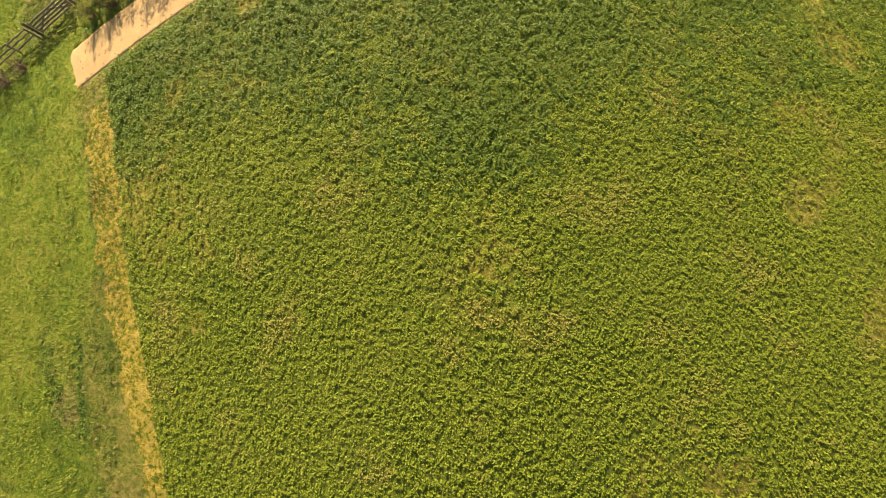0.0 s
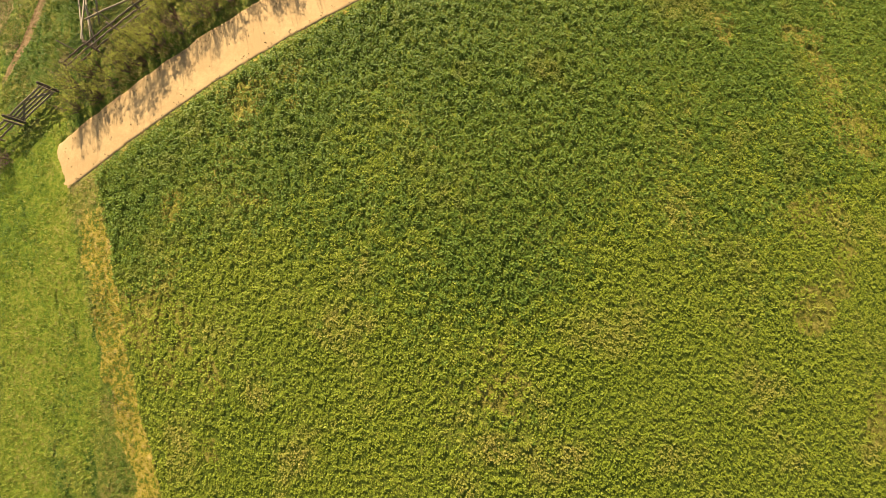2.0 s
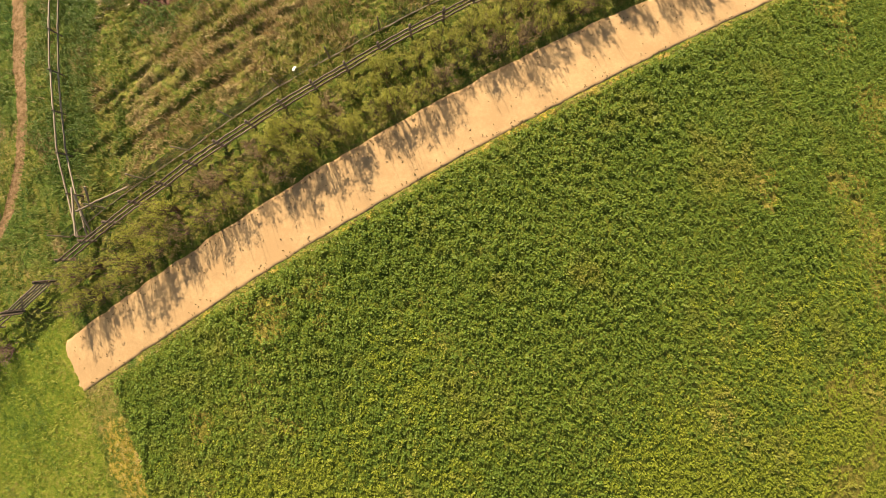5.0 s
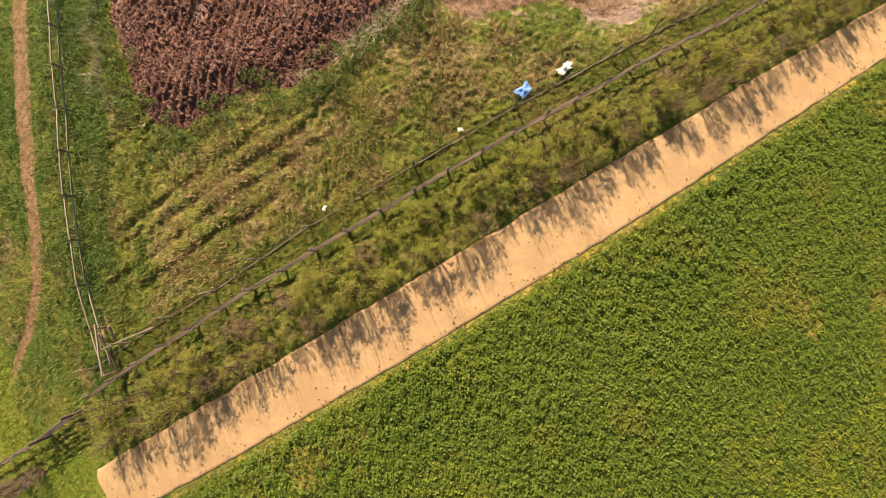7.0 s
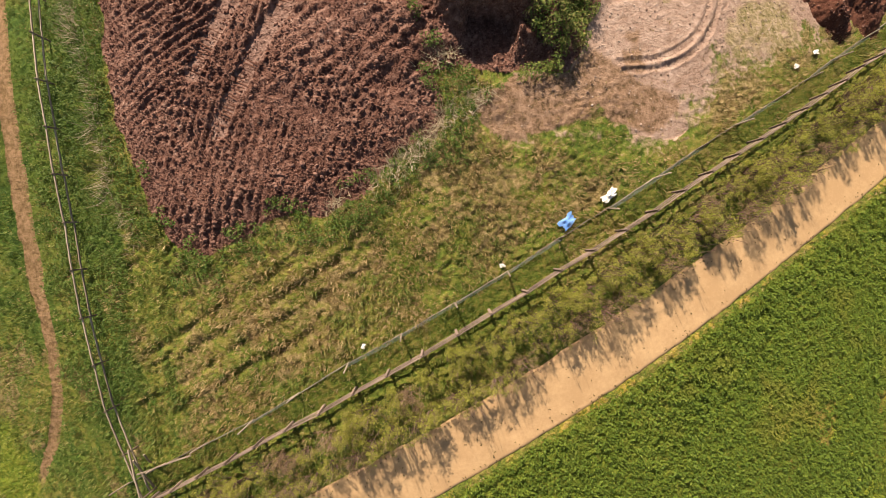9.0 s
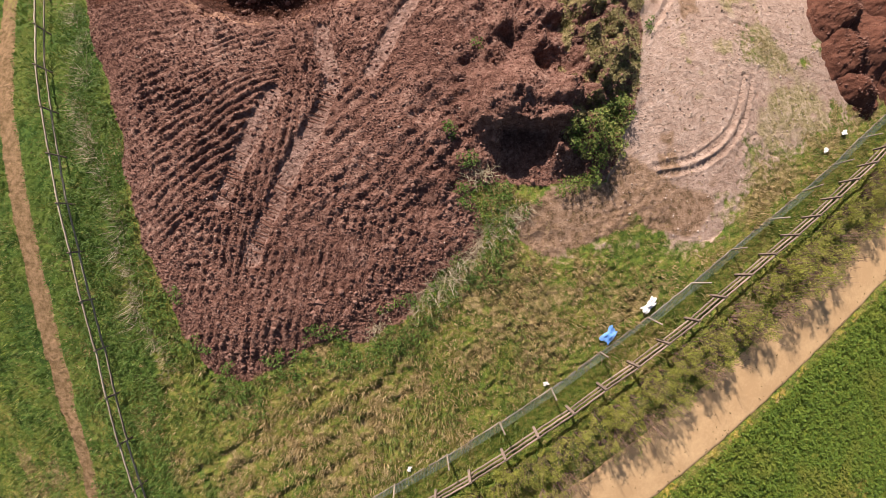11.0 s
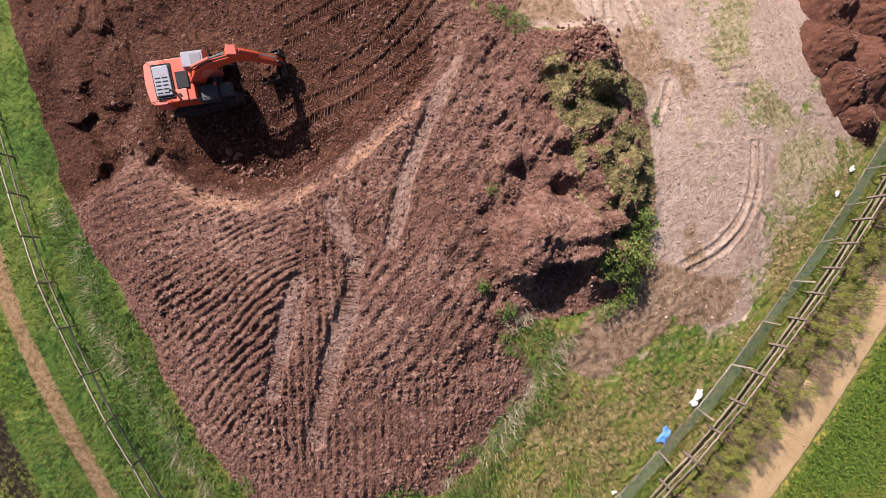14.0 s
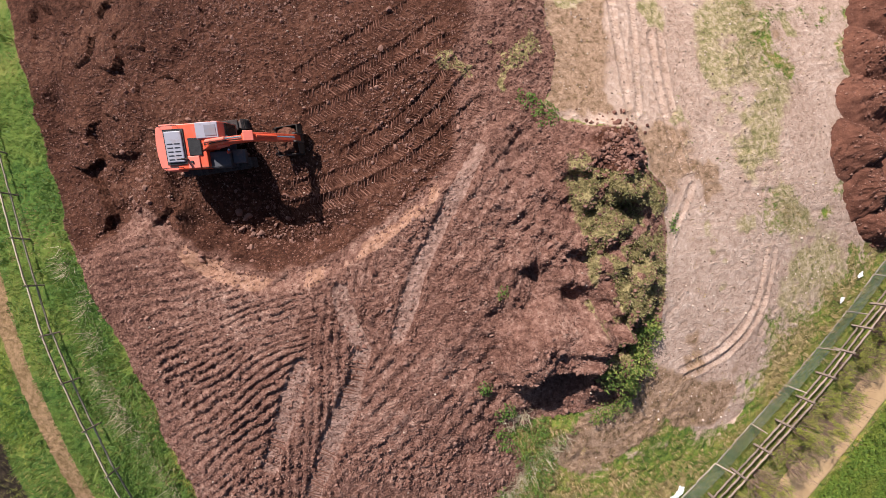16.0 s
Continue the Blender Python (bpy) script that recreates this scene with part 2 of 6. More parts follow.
    loam = np.maximum(loam, 0.8 * smooth(0.08, 0.28, fbm(x, y, 3.0, 4, 109)) * pale)
    fresh = np.maximum(fresh, smooth(1.7, 1.0, np.hypot(x - 7.0, y - 27.2) + 1.5 * wob))
    paddock = smooth(FENCE_B, FENCE_B + 1.0, b) * smooth(-18.5, -15.5, x + 2 * wob) * (1 - soil) * (1 - pale)
    sear = paddock * (0.34 + 0.14 * smooth(-6, 0, x) + 0.2 * smooth(4, 9, x) + 0.1 * smooth(12, 16, x) + 1.4 * fbm(x, y, 1.6, 4, 107))
    sear = np.maximum(sear, below * (1 - crop) * (1 - straw) * (0.22 * smooth(0.8, 0.35, np.abs(x - sx + 3.3 + 0.6 * wob)) + 0.9 * smooth(0.05, 0.3, fbm(x, y, 3.0, 4, 125)) * (x < sx - 5)))
    sear = np.maximum(sear, smooth(0.0, 0.25, fbm(x, y, 2.4, 4, 129)) * smooth(-18.2, -19.5, x) * smooth(4, 0, y) * (1 - below) * (1 - trail))
    return dict(sear=np.clip(sear, 0, 1), sward=np.clip(sward, 0, 1), loam=loam, meadow=np.clip(meadow, 0, 1), spare=spare, turf=turf, soil=soil, pale=pale, crop=crop, straw=straw, trail=trail, dark_patch=dark_patch, lit_face=lit_face, fresh=fresh, press=press, lush=np.clip(lush, 0, 1))


def bands(x, y):
    """Relief left by tracked machines: cleat ridges that change their bearing from run to run."""
    w = 0.5 * fbm(x, y, 3.0, 2, 31) + 0.30 * fbm(x, y, 0.8, 2, 32)
    bear = np.radians(np.interp(y, [6, 9, 13, 17, 21, 25], [68, 62, 34, 30, 24, 2]))
    left = np.sin((-np.sin(bear) * (x + 15.5) + np.cos(bear) * (y - 14) + w) * 2 * math.pi / 0.46)
    mid = np.sin((0.95 * x - 0.30 * y + 0.5 * w) * 2 * math.pi / 0.44)
    east = np.sin((-0.57 * x + 0.82 * y + 1.2 * w) * 2 * math.pi / 0.62)
    p1 = smooth(-0.3, 0.3, x + 13.9 - 0.6 * (y - 15)) * smooth(9.5, 11.5, y + 3 * fbm(x, y, 2, 2, 34))
    p2 = smooth(-0.3, 0.3, x + 10.2 - 0.62 * (y - 16.5)) * smooth(13.0, 14.5, y + 3 * fbm(x, y, 3, 2, 35))
    ridges = left * (1 - p1) + mid * p1
    ridges = ridges * (1 - p2) + 0.8 * east * p2
    return ridges * (0.55 + 0.75 * vnoise(x, y, 1.1, 36)) * smooth(3.5, -3.5, x + 4.0 - 0.9 * (y - 12) + 2 * w)


def runs(x, y):
    """Curved pressed runs on the lower bench, with cleats; 0..1 mask and the cleat wave."""
    mask, wave = 0, 0
    for line in RUNS:
        d, run = wayside(x, y, line)
        d = d + 0.12 * fbm(x, y, 1.0, 2, 116)
        mask = np.maximum(mask, smooth(0.44, 0.36, d))
        wave = wave + 0.5 * smooth(0.18, 0.05, np.abs(d - 0.5))
    return mask, wave


def vigour(x, y):
    """How well the crop stands: best near the lane, thin towards the south-east."""
    return np.clip(0.95 - 0.85 * smooth(-10, -34, y) - 0.45 * smooth(4, 30, x) * smooth(2, -16, y) + 0.95 * fbm(x, y, 7, 4, 15), 0.05, 1)


def height(x, y, fine=True):
    x, y = np.asarray(x, float), np.asarray(y, float)
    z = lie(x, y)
    near = (np.abs(x) < 45) & (y > -50) & (y < 62)
    zn = zones(x, y)
    b, a = across(x, y), along(x, y)
    # spoil heap: a plateau with a cut face to the north
    sd = outline(x, y, SOIL)
    inner = smooth(0.3, -2.4, sd + 1.0 * fbm(x, y, 3.0, 2, 3))
    cut = smooth(-0.2, 0.35, y - np.interp(x, CLIFF_X, CLIFF_Y) + 0.6 * fbm(x, y, 1.4, 3, 5))
    cut = cut * smooth(5.0, 0.5, x)
    heap = inner * (0.27 + 0.45 * fbm(x, y, 6.0, 3, 4) + 0.3 * np.exp(-((x + 3.2) ** 2 + (y - 16.5) ** 2) / 16)) + inner * 1.3 * fbm(x, y, 1.7, 3, 48) * smooth(-4.5, -1.0, x - 0.4 * (y - 20)) * smooth(12, 15, y)
    heap = heap * (1 - cut) + cut * inner * (-0.42 + 0.55 * fbm(x, y, 3.0, 3, 8) + 0.55 * np.abs(fbm(x + 0.5 * y, y * 0.6, 2.4, 3, 28)) * (x < -13))
    # grassed bank along the eastern rim
    rim = [(1.4, 15.8), (5.0, 15.9), (6.6, 18.2), (8.0, 21.5), (8.4, 24.4), (7.4, 27.6), (4.4, 28.0), (4.4, 23.6), (3.4, 19.6)]
    rd = outline(x, y, rim)
    bank = smooth(1.0, -0.9, rd + 1.9 * fbm(x, y, 2.0, 3, 6)) * (0.95 + 2.1 * fbm(x, y, 1.7, 3, 7) + 1.1 * fbm(x, y, 0.7, 2, 37))
    for px, py, pr in ((6.2, 24.6, 0.7), (7.1, 23.9, 0.7), (3.9, 22.3, 0.7), (5.3, 17.8, 0.8), (7.0, 25.8, 0.5), (5.2, 20.8, 0.5), (3.0, 20.9, 0.6), (1.2, 22.2, 0.5)):
        ux, uy = x - px + 1.5 * fbm(x, y, 1.1, 3, 123), y - py + 1.5 * fbm(x, y, 1.1, 3, 124)
        bank = bank - 0.5 * np.exp(-(ux ** 2 + 2 * uy ** 2) / pr ** 2) + 0.4 * np.exp(-(ux ** 2 + 2 * (uy - 1.0) ** 2) / pr ** 2)
    bank = bank + 0.7 * smooth(2.0, 0.6, np.hypot(x - 7.0, y - 27.2))
    heap = heap + bank * (1 - cut)
    hollow = smooth(0.2, -0.3, outline(x, y, [(0.0, 14.6), (2.5, 13.9), (3.0, 16.8), (2.8, 17.3), (0.4, 17.7)]) + 0.4 * fbm(x, y, 1.0, 2, 46))
    brow = smooth(1.6, 0.2, outline(x, y, [(0.0, 18.1), (2.8, 18.0), (3.2, 19.4), (0.4, 19.4)])) * 0.95
    heap = (heap + brow) * (1 - hollow) - 0.15 * hollow
    for line, deep in (([(-23.2, 36.0), (-23.0, 34.6), (-22.7, 33.1)], 0.8), ([(-17.4, 32.7), (-18.3, 31.6), (-19.3, 30.7)], 0.6), ([(-17.6, 31.3), (-18.4, 30.3), (-19.2, 29.0)], 0.6),
                       ([(-20.6, 28.4), (-19.0, 29.6)], 0.15), ([(-16.0, 36.0), (-14.0, 36.8)], 0.4), ([(-20.0, 34.6), (-18.4, 36.2)], 0.45), ([(-20.8, 31.4), (-20.2, 33.2)], 0.15)):
        d, run = wayside(x, y, line)
        heap = heap - 0.75 * deep * np.exp(-((d + 0.3 * fbm(x, y, 1.2, 2, 47)) / 0.62) ** 2)
    scraped = cut * inner * smooth(-11.5, -14.5, x + 0.5 * (y - 33))
    heap = heap + 0.45 * facets(x + 0.12 * fbm(x, y, 1.0, 3, 118), y + 0.12 * fbm(x, y, 1.0, 3, 119), 1.9, 120) * scraped
    z = z + np.where(near, heap, 0)
    # the pit in which the excavator stands: a level floor below the cut
    # floor set below its estimated level so the machine's shadow falls longer
    floor = -6.6 + 0.62 * np.maximum(x + 11.4, 0) + 0.12 * fbm(x, y, 1.5, 3, 38)
    z = z - smooth(0.25, -0.55, outline(x, y, PIT) + 0.5 * fbm(x, y, 1.2, 3, 40)) * np.maximum(z - floor, 0)
    # lane bed, ruts in the paddock
    bed = smooth(SAND_LOW - 0.1, SAND_LOW + 0.1, b) * smooth(SAND_HIGH + 0.1, SAND_HIGH - 0.1, b) * smooth(LANE_END - 0.1, LANE_END + 0.1, a)
    z = z - 0.06 * bed
    rut, wall = 0, 0
    for off, a0, a1 in ((9.0, -17.5, -4), (6.75, -18.5, 0), (5.5, -17, -4), (7.9, -14, -2)):
        d = b - off - 0.35 * fbm(x, y, 4, 2, 21)
        on = smooth(a0, a0 + 1.5, a) * smooth(a1, a1 - 3, a)
        rut = rut + np.exp(-(d / 0.2) ** 2) * on
        wall = wall + np.exp(-((d - 0.5) / 0.3) ** 2) * on
    z = z + (0.07 * np.clip(wall, 0, 1) - 0.17 * np.clip(rut, 0, 1)) * near * (0.05 + 1.2 * vnoise(x, y, 1.1, 108))
    z = z - 0.05 * zn["trail"]
    if fine:
        soil = zn["soil"]
        calm = smooth(0.05, -0.2, fbm(x, y, 4.0, 2, 41))
        lumps = 0.55 * (0.5 - cells(x, y, 0.46, 2)) + 0.5 * (0.5 - cells(x, y, 0.25, 12))
        m, wave = runs(x, y)
        m = m * cut
        rough = (0.072 * bands(x, y) * (1 - cut) * (0.55 + 0.45 * calm) * (0.5 + vnoise(x, y, 0.5, 45)) + 0.25 * lumps * (0.16 + 0.75 * smooth(0.0, 0.3, fbm(x, y, 3.0, 2, 43)) + 0.5 * smooth(-3, 3, x + 2 - 0.3 * (y - 20)) + 0.45 * smooth(-2.2, -0.3, sd) * (y < 14))) * (1 - 0.95 * m) * (1 - 0.75 * scraped)
        z = z + soil * (0.3 + 0.7 * inner) * (1 - 0.9 * zn["press"]) * (1 - 0.6 * scraped) * (rough + (0.17 + 0.13 * smooth(-3, 3, x + 2 - 0.3 * (y - 20))) * fbm(x, y, 0.8, 4, 9) + 0.09 * fbm(x, y, 0.2, 2, 39)) - soil * 0.17 * zn["press"] + soil * cut * (0.045 * wave - 0.08 * m)
        z = z + zn["crop"] * 0.30 * (0.55 - cells(x, y, 0.40, 14)) * (0.05 + 0.85 * vigour(x, y) + 0.35 * smooth(-11, -6.5, b))
        grass = (1 - soil) * (1 - zn["pale"]) * (1 - zn["crop"]) * (1 - bed) * (1 - zn["trail"]) * near
        paddock = smooth(FENCE_B, FENCE_B + 0.6, b) * smooth(-21.5, -20.5, x)
        z = z + grass * (0.15 + 0.06 * paddock) * (1 - 0.75 * np.clip(rut + wall, 0, 1) * 0.7) * (0.5 - cells(x + 0.7 * fbm(x, y, 1.1, 2, 111), y + 0.7 * fbm(x, y, 1.1, 2, 112), 0.44, 19)) * (0.6 + 1.1 * vnoise(x, y, 1.3, 113)) * (0.55 + 0.45 * smooth(-14, -6, y + 0 * x)) + grass * (0.06 + 0.22 * paddock) * fbm(x, y, 1.3, 4, 20)
        z = z + zn["pale"] * (0.05 * fbm(x, y, 0.7, 4, 23) + 0.10 * fbm(x, y, 4.0, 2, 24))
        for k, line in enumerate(WHEELS):
            d, run = wayside(x, y, line)
            d = d + 0.22 * fbm(x, y, 0.9, 3, 104)
            hollow = smooth(0.19, 0.08, d) * (1.0 if k < 2 else 0.8 if k < 8 else 0.35) * (0.4 + 1.0 * vnoise(x, y, 1.2, 105))
            z = z - hollow * ((0.05 if k < 2 else 0.085) + 0.025 * np.sin(run * 2 * math.pi / 0.4)) + (0.04 if k < 8 else 0.02) * smooth(0.12, 0.02, np.abs(d - 0.27))
    return z


def upright(x, y):
    """The land's normal."""
    e = 0.5
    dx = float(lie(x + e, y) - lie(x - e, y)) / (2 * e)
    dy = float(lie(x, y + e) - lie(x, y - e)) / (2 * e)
    return Vector((-dx, -dy, 1)).normalized()


def stand(x, y, turn=0.0, lift=0.0):
    """A pose on the ground, square to the land, turned by degrees."""
    n = upright(x, y)
    m = Vector((0, 0, 1)).rotation_difference(n).to_matrix().to_4x4() @ pose(0, 0, 0, 0, 0, turn)
    return Matrix.Translation((x, y, float(height(x, y, False)) + lift)) @ m


# ---- materials ----
def material(name, rough=0.9, spec=0.2, metal=0.0):
    m = bpy.data.materials.new(name)
    m.use_nodes = True
    b = m.node_tree.nodes["Principled BSDF"]
    b.inputs["Roughness"].default_value, b.inputs["Metallic"].default_value = rough, metal
    b.inputs["Specular IOR Level"].default_value = spec
    return m, m.node_tree, b


def node(nt, kind, **values):
    n = nt.nodes.new(kind)
    for k, v in values.items():
        if k == "op":
            n.operation = v
        elif k == "blend":
            n.data_type, n.blend_type = "RGBA", v
    return n


def noise_tex(nt, size, detail=5.0, rough=0.6, where=None):
    n = nt.nodes.new("ShaderNodeTexNoise")
    n.inputs["Scale"].default_value, n.inputs["Detail"].default_value, n.inputs["Roughness"].default_value = 1.0 / size, detail, rough
    if where is None:
        where = nt.nodes.new("ShaderNodeTexCoord").outputs["Object"]
    nt.links.new(where, n.inputs["Vector"])
    return n.outputs["Fac"]


def ramp(nt, fac, stops):
    n = nt.nodes.new("ShaderNodeValToRGB")
    els = n.color_ramp.elements
    while len(els) < len(stops):
        els.new(0.5)
    for e, (p, c) in zip(els, stops):
        e.position, e.color = p, (*c, 1)
    nt.links.new(fac, n.inputs[0])
    return n.outputs[0]


def mix(nt, fac, a, b, blend="MIX"):
    n = nt.nodes.new("ShaderNodeMix")
    n.data_type, n.blend_type = "RGBA", blend
    for sock, v in ((n.inputs[0], fac), (n.inputs[6], a), (n.inputs[7], b)):
        if isinstance(v, bpy.types.NodeSocket):
            nt.links.new(v, sock)
        else:
            sock.default_value = v if isinstance(v, float) else (*v, 1)
    return n.outputs[2]


def calc(nt, op, a, b=0.0, clamp=False):
    n = nt.nodes.new("ShaderNodeMath")
    n.operation, n.use_clamp = op, clamp
    for sock, v in zip(n.inputs, (a, b)):
        if isinstance(v, bpy.types.NodeSocket):
            nt.links.new(v, sock)
        else:
            sock.default_value = v
    return n.outputs[0]


def bump(nt, bsdf, fac, depth, strength=1.0):
    n = nt.nodes.new("ShaderNodeBump")
    n.inputs["Distance"].default_value, n.inputs["Strength"].default_value = depth, strength
    nt.links.new(fac, n.inputs["Height"])
    nt.links.new(n.outputs[0], bsdf.inputs["Normal"])


def worn(name, dark, light, size, rough=0.85, depth=0.004, spec=0.2, metal=0.0, per_object=0.25):
    """A surface that varies between two colours at two scales, and from object to object."""
    m, nt, b = material(name, rough, spec, metal)
    f = calc(nt, "ADD", calc(nt, "MULTIPLY", noise_tex(nt, size), 0.6), calc(nt, "MULTIPLY", noise_tex(nt, size * 0.12), 0.4))
    info = nt.nodes.new("ShaderNodeObjectInfo")
    f = calc(nt, "ADD", f, calc(nt, "MULTIPLY", calc(nt, "SUBTRACT", info.outputs["Random"], 0.5), per_object))
    nt.links.new(ramp(nt, f, [(0.32, dark), (0.68, light)]), b.inputs["Base Color"])
    bump(nt, b, noise_tex(nt, size * 0.12), depth)
    return m


def leafy(name, stops, patch=None, patch_size=6.0, rough=0.6, translucency=0.25):
    """Foliage: every leaf takes its own shade from the ramp; broad patches shift it."""
    m, nt, b = material(name, rough, 0.25)
    geo = nt.nodes.new("ShaderNodeNewGeometry")
    f = geo.outputs["Random Per Island"]
    broad = noise_tex(nt, patch_size, 3.0, 0.55)
    f = calc(nt, "ADD", calc(nt, "MULTIPLY", f, 0.55), calc(nt, "MULTIPLY", broad, 0.45))
    col = ramp(nt, f, stops)
    if patch:
        near = noise_tex(nt, patch_size * 0.6, 4.0, 0.6)
        k = ramp(nt, near, [(0.56, (0, 0, 0)), (0.70, (1, 1, 1))])
        col = mix(nt, k, col, patch)
    nt.links.new(col, b.inputs["Base Color"])
    t = nt.nodes.new("ShaderNodeBsdfTranslucent")
    nt.links.new(col, t.inputs[0])
    s = nt.nodes.new("ShaderNodeMixShader")
    s.inputs[0].default_value = translucency
    nt.links.new(b.outputs[0], s.inputs[1])
    nt.links.new(t.outputs[0], s.inputs[2])
    nt.links.new(s.outputs[0], nt.nodes["Material Output"].inputs[0])
    return m


def ground_material():
    m, nt, b = material("ground", 0.95, 0.1)
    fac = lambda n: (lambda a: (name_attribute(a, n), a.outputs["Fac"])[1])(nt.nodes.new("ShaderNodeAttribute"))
    big, mid, small, tiny = noise_tex(nt, 7.0, 4), noise_tex(nt, 1.1, 5), noise_tex(nt, 0.30, 6, 0.7), noise_tex(nt, 0.06, 4, 0.6)
    two = calc(nt, "ADD", calc(nt, "MULTIPLY", mid, 0.35), calc(nt, "MULTIPLY", calc(nt, "ADD", small, calc(nt, "MULTIPLY", calc(nt, "SUBTRACT", small, 0.5), 0.9)), 0.65))
    wide = calc(nt, "ADD", calc(nt, "MULTIPLY", big, 0.40), calc(nt, "MULTIPLY", two, 0.60))
    cell = []
    for width in (0.15, 0.065):
        v = nt.nodes.new("ShaderNodeTexVoronoi")
        v.inputs["Scale"].default_value = 1.0 / width
        nt.links.new(nt.nodes.new("ShaderNodeTexCoord").outputs["Object"], v.inputs["Vector"])
        sep = nt.nodes.new("ShaderNodeSeparateColor")
        nt.links.new(v.outputs["Color"], sep.inputs[0])
        cell.append((v.outputs["Distance"], sep.outputs[0]))
    clods = calc(nt, "ADD", wide, calc(nt, "MULTIPLY", calc(nt, "SUBTRACT", cell[0][1], 0.5), 0.07))
    clods = calc(nt, "ADD", clods, calc(nt, "MULTIPLY", calc(nt, "SUBTRACT", cell[1][1], 0.5), 0.06))
    grass = ramp(nt, wide, [(0.34, (0.060, 0.105, 0.018)), (0.46, (0.135, 0.175, 0.028)), (0.57, (0.24, 0.22, 0.05)), (0.70, (0.34, 0.255, 0.11))])
    crop = ramp(nt, wide, [(0.33, (0.065, 0.10, 0.014)), (0.50, (0.135, 0.175, 0.022)), (0.68, (0.23, 0.225, 0.046))])
    soil = ramp(nt, clods, [(0.32, (0.068, 0.029, 0.019)), (0.46, (0.165, 0.080, 0.055)), (0.58, (0.270, 0.148, 0.106)), (0.72, (0.44, 0.285, 0.21))])
    pale = ramp(nt, wide, [(0.30, (0.15, 0.095, 0.06)), (0.40, (0.30, 0.20, 0.142)), (0.54, (0.395, 0.28, 0.208)), (0.68, (0.51, 0.385, 0.30))])
    straw = ramp(nt, two, [(0.40, (0.13, 0.165, 0.022)), (0.52, (0.37, 0.285, 0.045)), (0.68, (0.49, 0.35, 0.11))])
    trail = ramp(nt, two, [(0.35, (0.18, 0.115, 0.05)), (0.65, (0.35, 0.22, 0.115))])
    # colour of the dark western patch
    dark_patch = ramp(nt, two, [(0.35, (0.018, 0.013, 0.008)), (0.65, (0.055, 0.038, 0.024))])
    fresh = ramp(nt, clods, [(0.32, (0.026, 0.009, 0.005)), (0.48, (0.070, 0.027, 0.015)), (0.60, (0.125, 0.054, 0.032)), (0.72, (0.21, 0.110, 0.072))])
    press = ramp(nt, two, [(0.30, (0.17, 0.095, 0.070)), (0.50, (0.28, 0.168, 0.125)), (0.70, (0.37, 0.24, 0.185))])
    sward = ramp(nt, two, [(0.34, (0.15, 0.135, 0.05)), (0.50, (0.29, 0.23, 0.115)), (0.66, (0.42, 0.32, 0.21))])
    sear = ramp(nt, two, [(0.34, (0.105, 0.095, 0.028)), (0.50, (0.22, 0.175, 0.062)), (0.66, (0.37, 0.27, 0.13))])
    loam = ramp(nt, two, [(0.34, (0.13, 0.085, 0.042)), (0.48, (0.245, 0.152, 0.092)), (0.68, (0.36, 0.24, 0.155))])
    # paler orange that paints the cut as lit by the sun
    lit_face = ramp(nt, two, [(0.30, (0.19, 0.092, 0.055)), (0.50, (0.34, 0.185, 0.118)), (0.70, (0.45, 0.27, 0.185))])
    lush = ramp(nt, wide, [(0.36, (0.035, 0.08, 0.015)), (0.50, (0.085, 0.145, 0.024)), (0.60, (0.155, 0.185, 0.04)), (0.70, (0.26, 0.21, 0.08))])
    turf = ramp(nt, two, [(0.34, (0.085, 0.07, 0.028)), (0.50, (0.20, 0.16, 0.065)), (0.68, (0.36, 0.28, 0.13))])
    meadow = ramp(nt, wide, [(0.34, (0.075, 0.135, 0.016)), (0.46, (0.155, 0.215, 0.024)), (0.57, (0.24, 0.26, 0.04)), (0.70, (0.37, 0.28, 0.10))])
    spare = ramp(nt, two, [(0.33, (0.11, 0.12, 0.018)), (0.50, (0.22, 0.20, 0.035)), (0.68, (0.34, 0.28, 0.07))])
    col = grass
    edge = calc(nt, "MULTIPLY", calc(nt, "SUBTRACT", small, 0.5), 0.9)
    for name, c in (("lush", lush), ("sear", sear), ("pale", pale), ("loam", loam), ("sward", sward), ("straw", straw), ("trail", trail), ("crop", crop), ("dark_patch", dark_patch), ("meadow", meadow), ("spare", spare), ("soil", soil), ("fresh", fresh), ("press", press), ("lit_face", lit_face), ("turf", turf)):
        k = calc(nt, "ADD", fac(name), edge)
        r = nt.nodes.new("ShaderNodeMapRange")
        r.inputs[1].default_value, r.inputs[2].default_value = 0.38, 0.62
        nt.links.new(k, r.inputs[0])
        col = mix(nt, r.outputs[0], col, c)
    nt.links.new(col, b.inputs["Base Color"])
    relief = calc(nt, "ADD", small, calc(nt, "MULTIPLY", tiny, 0.35))
    lumps = calc(nt, "ADD", calc(nt, "MULTIPLY", cell[0][0], -0.30), calc(nt, "MULTIPLY", cell[1][0], -0.13))
    relief = calc(nt, "ADD", relief, calc(nt, "MULTIPLY", lumps, fac("soil")))
    relief = calc(nt, "MULTIPLY", relief, calc(nt, "SUBTRACT", 1.0, calc(nt, "MULTIPLY", fac("pale"), 0.5)))
    bump(nt, b, relief, 0.30, 1.0)
    return m


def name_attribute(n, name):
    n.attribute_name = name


GROUND = ground_material()
SAND = worn("lane_sand", (0.46, 0.295, 0.145), (0.62, 0.42, 0.215), 1.6, 0.95, 0.01, 0.1)
WOOD_OLD = worn("weathered_wood", (0.11, 0.08, 0.06), (0.27, 0.20, 0.155), 0.5, 0.85, 0.004)
